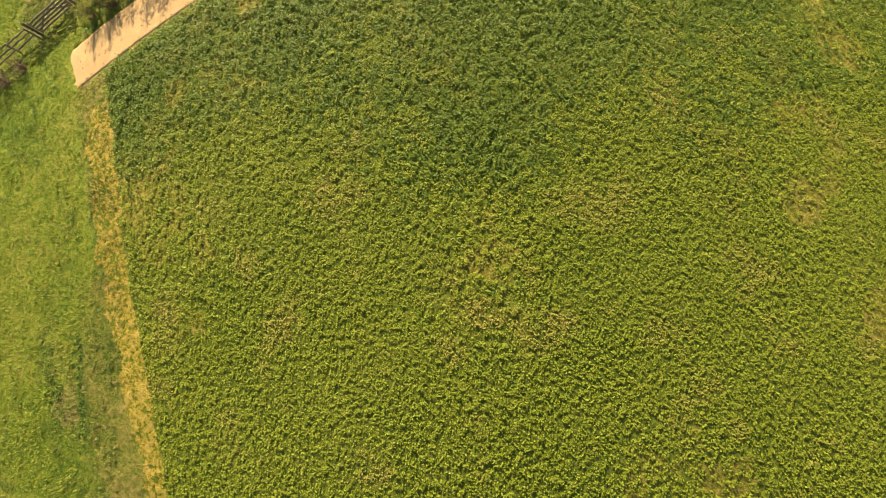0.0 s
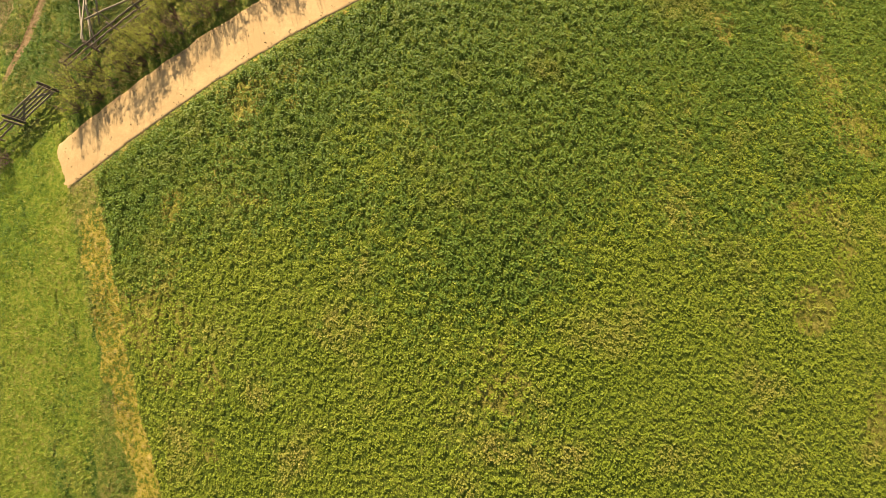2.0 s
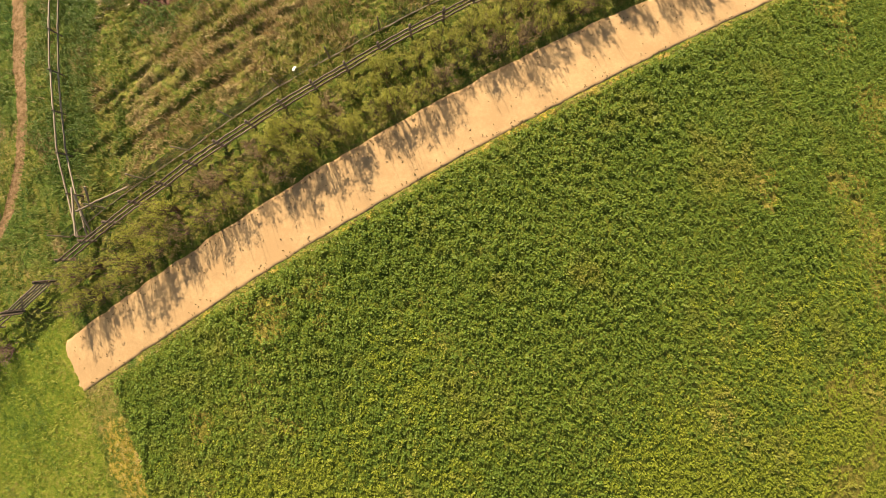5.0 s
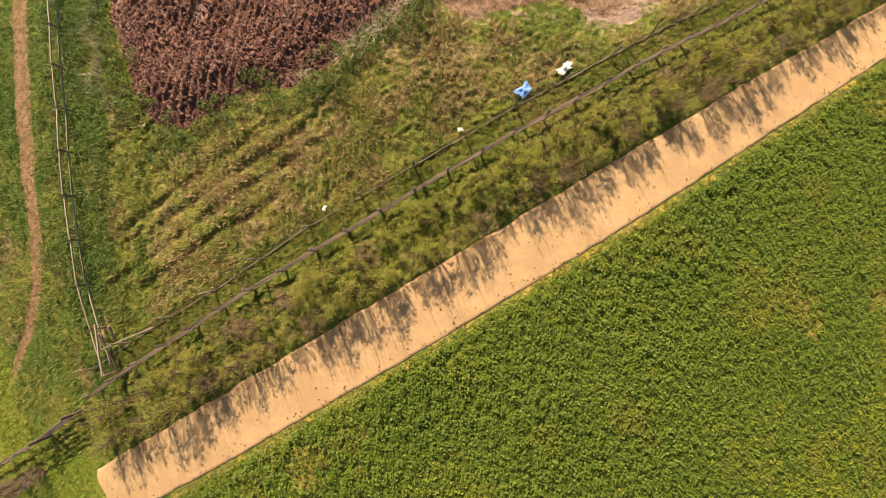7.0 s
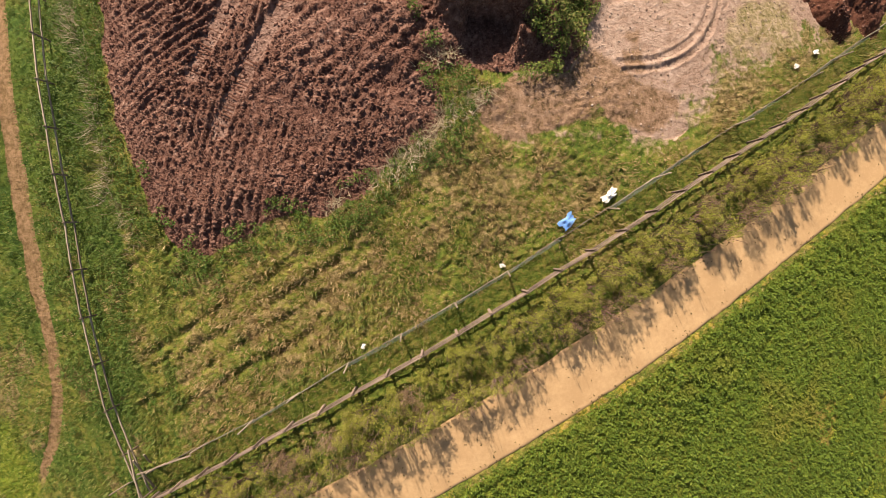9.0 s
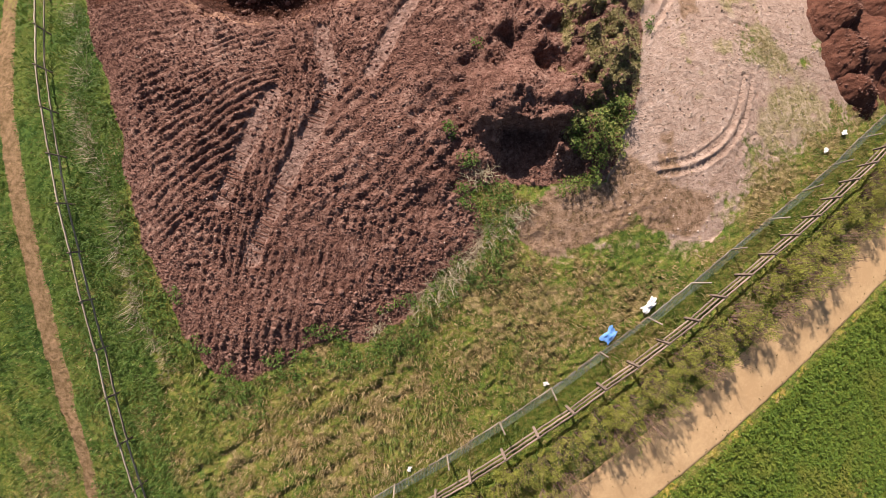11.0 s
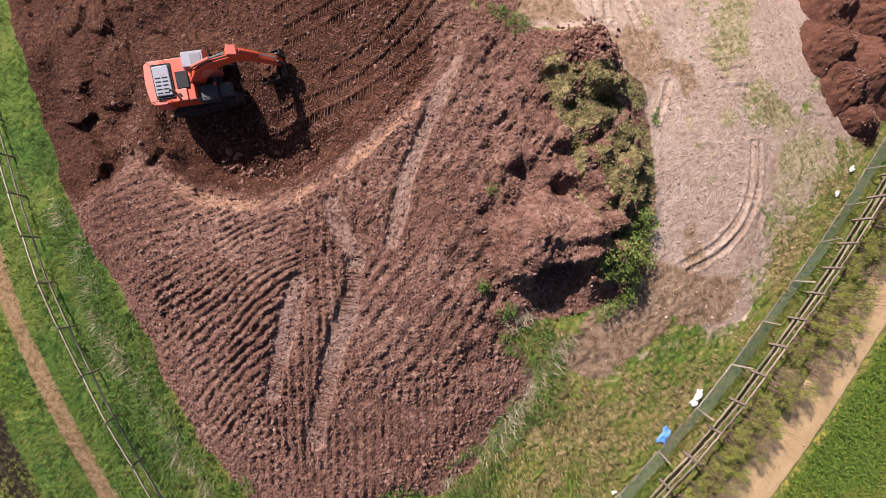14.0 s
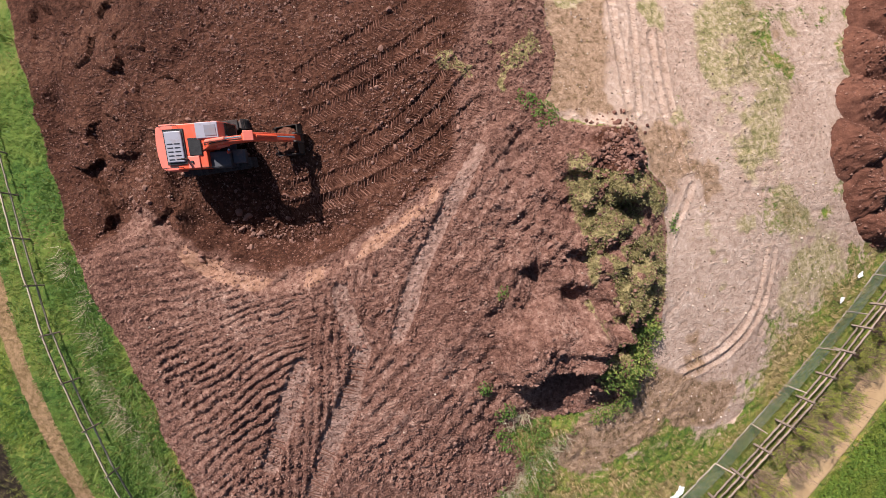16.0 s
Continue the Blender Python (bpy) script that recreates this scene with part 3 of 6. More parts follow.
WOOD_PALE = worn("pale_rail_wood", (0.18, 0.14, 0.10), (0.38, 0.31, 0.225), 0.6, 0.8, 0.003)
WOOD_DARK = worn("dark_post_wood", (0.06, 0.045, 0.035), (0.16, 0.12, 0.09), 0.4, 0.9, 0.004)
TWIG = worn("twigs", (0.09, 0.055, 0.042), (0.24, 0.15, 0.115), 0.4, 0.9, 0.003)
NET = worn("green_netting", (0.05, 0.075, 0.06), (0.13, 0.155, 0.125), 0.5, 0.6, 0.001)
CROP_LEAF = leafy("crop_leaf", [(0.15, (0.100, 0.175, 0.024)), (0.45, (0.144, 0.220, 0.029)), (0.70, (0.186, 0.252, 0.034)), (0.9, (0.25, 0.285, 0.044))], (0.24, 0.245, 0.042), 7.0, 0.6, 0.38)
# thin crop's yellow-green, brightened further for the uneven light towards the south
CROP_PALE = leafy("pale_crop_leaf", [(0.15, (0.195, 0.255, 0.027)), (0.45, (0.245, 0.30, 0.032)), (0.70, (0.29, 0.33, 0.038)), (0.9, (0.36, 0.355, 0.055))], (0.37, 0.33, 0.075), 6.0, 0.6, 0.40)
GRASS_LEAF = leafy("grass_blade", [(0.2, (0.06, 0.115, 0.016)), (0.45, (0.125, 0.18, 0.028)), (0.68, (0.22, 0.23, 0.048)), (0.9, (0.42, 0.34, 0.13))], (0.26, 0.20, 0.08), 5.0)
DRY_GRASS = leafy("dry_grass", [(0.2, (0.22, 0.16, 0.055)), (0.6, (0.40, 0.285, 0.125)), (0.9, (0.55, 0.43, 0.24))], None, 3.0)
LUSH_GRASS = leafy("lush_grass", [(0.2, (0.05, 0.105, 0.015)), (0.55, (0.105, 0.18, 0.025)), (0.9, (0.19, 0.24, 0.05))], None, 3.0)
HEDGE_LEAF = leafy("hedge_leaf", [(0.15, (0.15, 0.165, 0.03)), (0.4, (0.31, 0.34, 0.05)), (0.65, (0.46, 0.45, 0.085)), (0.9, (0.62, 0.53, 0.19))], (0.36, 0.24, 0.13), 2.2, 0.6, 0.5)
CLOD = worn("soil_clod", (0.075, 0.036, 0.024), (0.22, 0.125, 0.088), 0.9, 0.95, 0.01, 0.1)
FRESH = worn("fresh_soil", (0.050, 0.019, 0.011), (0.185, 0.080, 0.050), 0.5, 0.95, 0.10, 0.1, 0.0, 0.1)


# ---- building helpers ----
def arrays(name, verts, faces, mat, smooth_faces=False):
    """A mesh from arrays: verts n x 3, faces m x k."""
    me = bpy.data.meshes.new(name)
    verts, faces = np.asarray(verts, np.float32), np.asarray(faces, np.int32)
    k = faces.shape[1]
    me.vertices.add(len(verts))
    me.vertices.foreach_set("co", verts.ravel())
    me.loops.add(faces.size)
    me.loops.foreach_set("vertex_index", faces.ravel())
    me.polygons.add(len(faces))
    me.polygons.foreach_set("loop_start", np.arange(0, faces.size, k, dtype=np.int32))
    me.polygons.foreach_set("loop_total", np.full(len(faces), k, np.int32))
    me.polygons.foreach_set("use_smooth", np.full(len(faces), smooth_faces))
    me.materials.append(mat)
    me.update()
    return me


def mesh_of(name, bm, mat):
    me = bpy.data.meshes.new(name)
    bm.to_mesh(me)
    bm.free()
    for m in (mat if isinstance(mat, (list, tuple)) else (mat,)):
        me.materials.append(m)
    return me


def part(name, bm, mat, parent, label="", at=None):
    """One mesh under a thing or under a part; bm may be a mesh that others share."""
    ob = new(name, bm if isinstance(bm, bpy.types.Mesh) else mesh_of(name, bm, mat))
    ob.parent = parent
    if at is not None:
        ob.matrix_local = at
    if label:
        ob["label"] = label
    return ob


def box(bm, size, at=(0, 0, 0), turn=(0, 0, 0), bevel=0.0):
    m = pose(*at, *turn) @ Matrix.Diagonal((*size, 1))
    made = bmesh.ops.create_cube(bm, size=1.0, matrix=m)
    if bevel:
        edges = list({e for v in made["verts"] for e in v.link_edges})
        bmesh.ops.bevel(bm, geom=edges, offset=bevel, segments=2, affect="EDGES", profile=0.5)
    return bm


def rod(bm, a, b, r0, r1=None, sides=8):
    a, b = Vector(a), Vector(b)
    d = b - a
    m = Matrix.Translation((a + b) / 2) @ d.to_track_quat("Z", "Y").to_matrix().to_4x4()
    bmesh.ops.create_cone(bm, cap_ends=True, segments=sides, radius1=r0, radius2=r0 if r1 is None else r1, depth=d.length, matrix=m)
    return bm


def between(p, q):
    """A pose with x from p towards q, for pieces one metre long that start at their origin."""
    d = Vector(q) - Vector(p)
    return Matrix.Translation(p) @ d.to_track_quat("X", "Z").to_matrix().to_4x4() @ Matrix.Diagonal((d.length, 1, 1, 1))


# ---- ground ----
def grow(start, stop, step):
    out, v = [], start
    while v < stop:
        v += step
        step *= 1.28
        out.append(v)
    return out


def make_ground():
    gx = np.concatenate([np.arange(-38, -25, 0.22), np.arange(-25, 9.7, 0.085), np.arange(9.7, 17, 0.11), np.arange(17, 40, 0.25)])
    gy = np.concatenate([np.arange(-46, -8, 0.22), np.arange(-8, 4.5, 0.12), np.arange(4.5, 41, 0.08), np.arange(41, 44, 0.3)])
    gx = np.concatenate([[-v for v in grow(38, 2600, 0.5)][::-1], gx, grow(40, 2600, 0.5)])
    gy = np.concatenate([[-v for v in grow(46, 2600, 0.5)][::-1], gy, grow(44, 2600, 0.5)])
    X, Y = np.meshgrid(gx, gy)
    x, y = X.ravel(), Y.ravel()
    z = height(x, y)
    n, m = len(gx), len(gy)
    i = (np.arange(m - 1)[:, None] * n + np.arange(n - 1)[None, :]).ravel()
    me = arrays("ground", np.stack([x, y, z], 1), np.stack([i, i + 1, i + 1 + n, i + n], 1), GROUND, True)
    for name, v in zones(x, y).items():
        me.attributes.new(name, "FLOAT", "POINT").data.foreach_set("value", np.broadcast_to(v, x.shape).astype(np.float32))
    return tagged(new("ground", me), "grass, bare soil and dry earth on ground bowed to fit the lens", "ground", kind="structure")


make_ground()


def make_lane():
    """The sandy lane: a slab with ragged edges, a little below the turf."""
    a = np.arange(LANE_END, 62, 0.14)
    b = np.linspace(0, 1, 26)
    lo = SAND_LOW - 0.22 * fbm(a, a * 0 + 3, 0.9, 3, 51)
    hi = SAND_HIGH + 0.35 * fbm(a, a * 0 + 7, 1.1, 3, 52)
    A = np.repeat(a[:, None], len(b), 1)
    Bv = lo[:, None] + (hi - lo)[:, None] * b[None, :]
    A = A - np.where(A < LANE_END + 2.2, ((1 - b[None, :]) * 0.7 - 0.5 * np.clip(b[None, :] * 6 - 5.2, 0, 1)) * (1 - (A - LANE_END) / 2.2), 0)
    x, y = lane(A, Bv)
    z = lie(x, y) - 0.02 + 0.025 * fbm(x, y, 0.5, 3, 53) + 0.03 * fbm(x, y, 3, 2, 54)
    z[:, 0] -= 0.10
    z[:, -1] -= 0.10
    z[0] -= 0.10
    n = len(b)
    i = (np.arange(len(a) - 1)[:, None] * n + np.arange(n - 1)[None, :]).ravel()
    me = arrays("lane", np.stack([x.ravel(), y.ravel(), z.ravel()], 1), np.stack([i, i + n, i + n + 1, i + 1], 1), SAND, True)
    tagged(new("road", me), "pale sandy lane with a clean turf edge", "lane", kind="structure")


make_lane()


# ---- leaves, tufts ----
def leaf_cloud(name, x, y, z, count, spread, tall, length, width, mat, lean=0.6, seed=1, droop=0.0):
    """Leaves of four corners scattered in clumps; x, y, z the clump feet, spread and tall per clump."""
    r = np.random.default_rng(seed)
    n = len(x)
    N = n * count
    ang = r.uniform(0, 2 * math.pi, N)
    rad = np.sqrt(r.uniform(0, 1, N))
    sp, tl = np.repeat(np.broadcast_to(spread, n), count), np.repeat(np.broadcast_to(tall, n), count)
    cx = np.repeat(x, count) + rad * sp * np.cos(ang)
    cy = np.repeat(y, count) + rad * sp * np.sin(ang)
    cz = np.repeat(z, count) + tl * (1 - rad ** 2 * 0.75) * r.uniform(0.45, 1.0, N)
    yaw = ang + r.normal(0, 0.9, N)
    pitch = r.normal(0.15, lean, N)
    ln, wd = length * r.uniform(0.6, 1.3, N), width * r.uniform(0.7, 1.3, N)
    d = np.stack([np.cos(yaw) * np.cos(pitch), np.sin(yaw) * np.cos(pitch), np.sin(pitch)], 1)
    s = np.stack([-np.sin(yaw), np.cos(yaw), r.normal(0, 0.35, N)], 1)
    c = np.stack([cx, cy, cz], 1)
    half, side = d * (ln / 2)[:, None], s * (wd / 2)[:, None]
    v = np.stack([c - half, c + side - half * 0.1, c + half - np.stack([0 * cx, 0 * cx, droop * ln], 1), c - side - half * 0.1], 1).reshape(-1, 3)
    f = np.arange(4 * N).reshape(N, 4)
    return arrays(name, v, f, mat)


def blades(name, x, y, z, count, spread, tall, width, mat, lean=0.45, seed=1):
    """Tufts of tapering grass blades."""
    r = np.random.default_rng(seed)
    n = len(x)
    N = n * count
    ang = r.uniform(0, 2 * math.pi, N)
    sp, tl = np.repeat(np.broadcast_to(spread, n), count), np.repeat(np.broadcast_to(tall, n), count)
    rad = sp * np.sqrt(r.uniform(0, 1, N))
    foot = np.stack([np.repeat(x, count) + rad * np.cos(ang), np.repeat(y, count) + rad * np.sin(ang), np.repeat(z, count) - 0.02], 1)
    yaw, out = ang + r.normal(0, 0.6, N), np.abs(r.normal(lean, 0.3, N))
    ln = tl * r.uniform(0.5, 1.2, N)
    tip = foot + np.stack([np.cos(yaw) * np.sin(out), np.sin(yaw) * np.sin(out), np.cos(out)], 1) * ln[:, None]
    side = np.stack([-np.sin(yaw), np.cos(yaw), 0 * yaw], 1) * (width * r.uniform(0.6, 1.4, N))[:, None]
    v = np.stack([foot - side, foot + side, tip], 1).reshape(-1, 3)
    return arrays(name, v, np.arange(3 * N).reshape(N, 3), mat)


def field(x0, x1, y0, y1, step, seed):
    r = np.random.default_rng(seed)
    X, Y = np.meshgrid(np.arange(x0, x1, step), np.arange(y0, y1, step))
    return X.ravel() + r.uniform(-0.5, 0.5, X.size) * step, Y.ravel() + r.uniform(-0.5, 0.5, X.size) * step, r


def make_crop():
    x, y, r = field(-22, 37, -43, 19, 0.26, 61)
    zn = zones(x, y)
    keep = (zn["crop"] > 0.5) & (r.uniform(0, 1, len(x)) > 0.55 * zn["spare"])
    x, y = x[keep], y[keep]
    vig = vigour(x, y)
    edge = smooth(-11, -6.5, across(x, y)) * smooth(26, 4, x)
    size = 0.78 + 0.22 * vig + 0.2 * edge
    tall = (0.075 + 0.115 * vig) * size
    z = height(x, y) + 0.015
    # pale leaves gather in the south and carry its painted brightness too
    green = vig + 0.6 * edge + r.normal(0, 0.11, len(x)) > 0.56
    for name, sel, mat, label, seed in (("crop", green, CROP_LEAF, "dense low green leafy field crop", 62), ("pale_crop", ~green, CROP_PALE, "thin yellow-green leafy field crop with worn patches", 63)):
        leaf = np.repeat(0.10 + 0.025 * vig[sel], 14)
        me = leaf_cloud(name, x[sel], y[sel], z[sel], 14, 0.205 * size[sel], tall[sel], leaf, leaf * 0.7, mat, 0.4, seed, 0.1)
        tagged(new(name, me), label, "crop", kind="stuff")


make_crop()


# ---- grass ----
def open_turf(x, y):
    zn = zones(x, y)
    b, a = across(x, y), along(x, y)
    bed = (b > SAND_LOW - 0.05) & (b < SAND_HIGH + 0.1) & (a > LANE_END - 0.5)
    return (zn["soil"] < 0.4) & (zn["crop"] < 0.4) & (zn["trail"] < 0.3) & (zn["dark_patch"] < 0.4) & ~bed, zn, a, b


def make_grass():
    x, y, r = field(-35, 36, -43, 42, 0.27, 71)
    ok, zn, a, b = open_turf(x, y)
    patchy = fbm(x, y, 2.6, 3, 72)
    ok &= r.uniform(0, 1, len(x)) > 1.9 * np.maximum(zn["pale"], 0.42 * zn["loam"]) - 0.05 - 0.55 * zn["sward"]
    ok |= (zn["pale"] > 0.4) & (zn["soil"] < 0.3) & (r.uniform(0, 1, len(x)) < 0.10 * vnoise(x, y, 2.5, 127)) & (b > FENCE_B)
    ok &= (b > SAND_HIGH) | (x < -14) | (b > SAND_LOW - 0.6)
    x, y, b, zp = x[ok], y[ok], b[ok], zn["pale"][ok]
    z = height(x, y)
    paddock = (b > FENCE_B) & (x > -20.8)
    lawn = smooth(-6, -16, y + 5 * fbm(x, y, 5, 2, 103))
    dry = (fbm(x, y, 3.2, 3, 73) + 0.40 * (paddock & (x > -15.5) & (y < 20) & (x < 28)) - 0.2 * (x < -18.5) - 0.25 * lawn + 0.3 * ((zp > 0.1) & (x > -3)) + r.normal(0, 0.09, len(x))) > 0.07
    tall = np.where(paddock, 0.25, 0.21) * (1 - 0.4 * lawn) * (1 - 0.5 * np.clip(2 * zp, 0, 1))
    sown = zones(x, y)["meadow"] + r.uniform(-0.25, 0.25, len(x)) > 0.5
    tall = tall * (0.45 + 1.5 * vnoise(x, y, 0.75, 106) ** 2)
    fringe = (b < SAND_LOW + 0.1) & (b > SAND_LOW - 0.7) & (x > -19)
    tall = np.where(fringe, 0.15, tall)
    tan = r.uniform(0, 1, len(x)) < 0.7
    deep = (x < -18.3) & (y > 2) & (r.uniform(0, 1, len(x)) < 0.45 * smooth(2, 7, y))
    for name, sel, mat, label, seed in (("grass", ~dry & ~sown & ~fringe & ~deep, GRASS_LEAF, "rough green grass", 74), ("lush_grass", ~dry & ~sown & ~fringe & deep, LUSH_GRASS, "deep green rank grass along the paddock fence", 78), ("dry_grass", (dry & ~sown & ~fringe) | (fringe & tan), DRY_GRASS, "bleached dry tussock grass", 75), ("meadow_grass", (sown | fringe) & ~(fringe & tan), MEADOW_LEAF, "short yellow-green mown grass", 77)):
        me = blades(name, x[sel], y[sel], z[sel], 11, 0.17, tall[sel], 0.016 if name == "dry_grass" else 0.021, mat, 0.6, seed)
        tagged(new(name, me), label, "grass", kind="stuff")
    # lush weeds along the rims of the heap and along the fences
    x, y, r = field(-24, 12, -10, 42, 0.3, 76)
    sd = outline(x, y, SOIL)
    ok, zn, a, b = open_turf(x, y)
    rim = ok & (sd < 1.5) & (x < 2) & (r.uniform(0, 1, len(x)) < 0.95 * smooth(-0.3, 0.15, fbm(x, y, 1.8, 2, 77)))
    rim |= (zn["crop"] < 0.4) & (sd > -0.9) & (sd < 1.2) & (y < 15) & (x > -17) & (x < 0.5) & (fbm(x, y, 1.2, 3, 86) > 0.02)
    rim |= ok & (np.hypot(x + 14.2, y - 4.9) < 1.5) & (fbm(x, y, 1.0, 2, 85) > -0.1)
    bank = (outline(x, y, [(3.2, 14.4), (5.8, 14.8), (7.2, 18.2), (6.6, 18.6), (5.0, 17.4), (3.0, 17.0)]) < 0.3) & (fbm(x, y, 1.4, 2, 78) > -0.12)
    for px, py, pr in ((-2.1, 17.6, 0.4), (-0.3, 21.9, 0.35), (4.0, 29.6, 0.7), (-1.4, 16.2, 0.5), (0.2, 14.2, 0.5), (3.2, 30.5, 0.5), (9.4, 22.8, 0.4)):
        bank |= np.hypot(x - px, y - py) < pr
    verge = ok & (x > -25) & (x < -18.4) & (y > -4) & (fbm(x, y, 1.8, 2, 79) > np.where(x < -22.4, 0.04, -0.06))
    sel = bank & (x > 2.5) & (y < 19)
    me = leaf_cloud("bush", x[sel], y[sel], height(x[sel], y[sel]), 34, 0.27, 0.85, 0.14, 0.06, GRASS_LEAF, 0.6, 91, 0.15)
    tagged(new("bushes", me), "low leafy green bushes on the flank of the bank", "bush", kind="stuff")
    sel = rim | (bank & ~sel) | verge
    me = leaf_cloud("weeds", x[sel], y[sel], height(x[sel], y[sel]), 22, 0.22, 0.38, 0.13, 0.05, LUSH_GRASS, 0.7, 80, 0.2)
    tagged(new("weeds", me), "dark green nettles and weeds on the heap's rim", "weeds", kind="stuff")
    # dark tufts scattered over the western grass
    x, y, r = field(-35, -14, -40, 30, 0.34, 87)
    ok, zn, a, b = open_turf(x, y)
    sel = ok & (zn["straw"] < 0.3) & ((b < SAND_LOW) | (x < -20)) & (fbm(x * 1.0 + 0.285 * y, y * 0.4, 1.6, 3, 88) > 0.10) & (r.uniform(0, 1, len(x)) < 0.6)
    me = leaf_cloud("tufts", x[sel], y[sel], height(x[sel], y[sel]), 16, 0.18, 0.2, 0.11, 0.035, LUSH_GRASS, 0.7, 89, 0.2)
    tagged(new("grass_tufts", me), "darker green tufts in the short grass", "grass", kind="stuff")
    # tall tussocks in the paddock, with dark gaps between them
    x, y, r = field(-20, 24, -9, 19, 0.33, 141)
    ok, zn, a, b = open_turf(x, y)
    clump = fbm(x, y, 1.5, 3, 142)
    sel = ok & (b > FENCE_B + 0.2) & (x > -20.3 + 0.0 * y) & (zn["pale"] < 0.3) & (zn["loam"] < 0.4) & (clump > 0.0) & (r.uniform(0, 1, len(x)) < 0.8)
    x, y, clump = x[sel], y[sel], clump[sel]
    withered = fbm(x, y, 2.6, 3, 143) + 0.10 * smooth(-8, 2, x) + r.normal(0, 0.08, len(x)) > 0.06
    tall = (0.24 + 0.5 * clump) * (1 - 0.35 * smooth(2, 8, x))
    for name, pick, mat, label, seed in (("tussock_grass", ~withered, GRASS_LEAF, "tall green tussocks of paddock grass", 144), ("withered_tussocks", withered, DRY_GRASS, "withered tan tussocks of paddock grass", 145)):
        me = blades(name, x[pick], y[pick], height(x[pick], y[pick]), 20, 0.2, tall[pick], 0.02, mat, 0.7, seed)
        tagged(new(name, me), label, "grass", kind="stuff")
    # yellowed turf thrown over the bank
    x, y, r = field(0, 10, 14, 32, 0.18, 81)
    sel = (zones(x, y)["turf"] > 0.5) & (fbm(x, y, 0.9, 2, 83) > -0.04)
    me = blades("turf", x[sel], y[sel], height(x[sel], y[sel]), 18, 0.17, 0.13, 0.022, TURF, 0.9, 84)
    tagged(new("turned_turf", me), "yellowed turf thrown up over the earth bank", "turf", kind="stuff")


MEADOW_LEAF = leafy("meadow_blade", [(0.2, (0.10, 0.17, 0.018)), (0.45, (0.18, 0.25, 0.028)), (0.68, (0.27, 0.30, 0.045)), (0.9, (0.42, 0.35, 0.10))], None, 4.0)
TURF = leafy("yellow_turf", [(0.2, (0.13, 0.125, 0.035)), (0.5, (0.25, 0.215, 0.075)), (0.9, (0.46, 0.38, 0.19))], (0.12, 0.125, 0.04), 1.0, 0.6, 0.3)
make_grass()


def make_reeds():
    """Clumps of long bleached stalks, each a thing of its own."""
    spots = [(-3.4, 10.0, 1.0), (-2.7, 10.6, 0.9), (-0.7, 12.4, 0.9), (0.2, 13.0, 0.7), (-21.7, 20.9, 0.9), (-21.0, 18.6, 1.0), (-19.9, 13.6, 0.9), (-19.3, 10.2, 1.0), (-18.6, 8.6, 0.7), (-20.0, 15.8, 0.6), (-1.4, 11.8, 0.7), (-22.0, 24.8, 0.7), (-21.3, 19.7, 0.8), (-20.5, 17.0, 0.7), (-19.7, 14.8, 0.8), (-19.5, 12.4, 0.8), (-19.1, 11.4, 0.7), (-21.6, 23.0, 0.8), (-18.0, 7.4, 0.6), (-22.9, 27.0, 0.8), (-4.4, 9.4, 0.7), (-2.0, 11.2, 0.8), (0.9, 13.2, 0.7), (-0.9, 15.4, 0.6), (-6.6, 8.4, 0.5)]
    r = random.Random(5)
    for k, (x, y, s) in enumerate(spots):
        n = 46
        rr = np.random.default_rng(90 + k)
        me = blades("reed_clump", rr.normal(0, 0.16, n), rr.normal(0, 0.45, n), np.zeros(n), 2, 0.12, 0.95 * s, 0.015, DRY_STALK, 1.1, 95 + k)
        ob = new("reed_clump", me)
        ob.matrix_world = stand(x, y, r.uniform(-25, 25) + (0 if x < -10 else -50), 0.06)
        tagged(ob, "flattened clump of long bleached grass stalks", "grass clump", "reed clumps")


DRY_STALK = leafy("bleached_stalk", [(0.2, (0.24, 0.19, 0.10)), (0.6, (0.42, 0.35, 0.22)), (0.9, (0.58, 0.51, 0.37))], None, 1.0)
make_reeds()


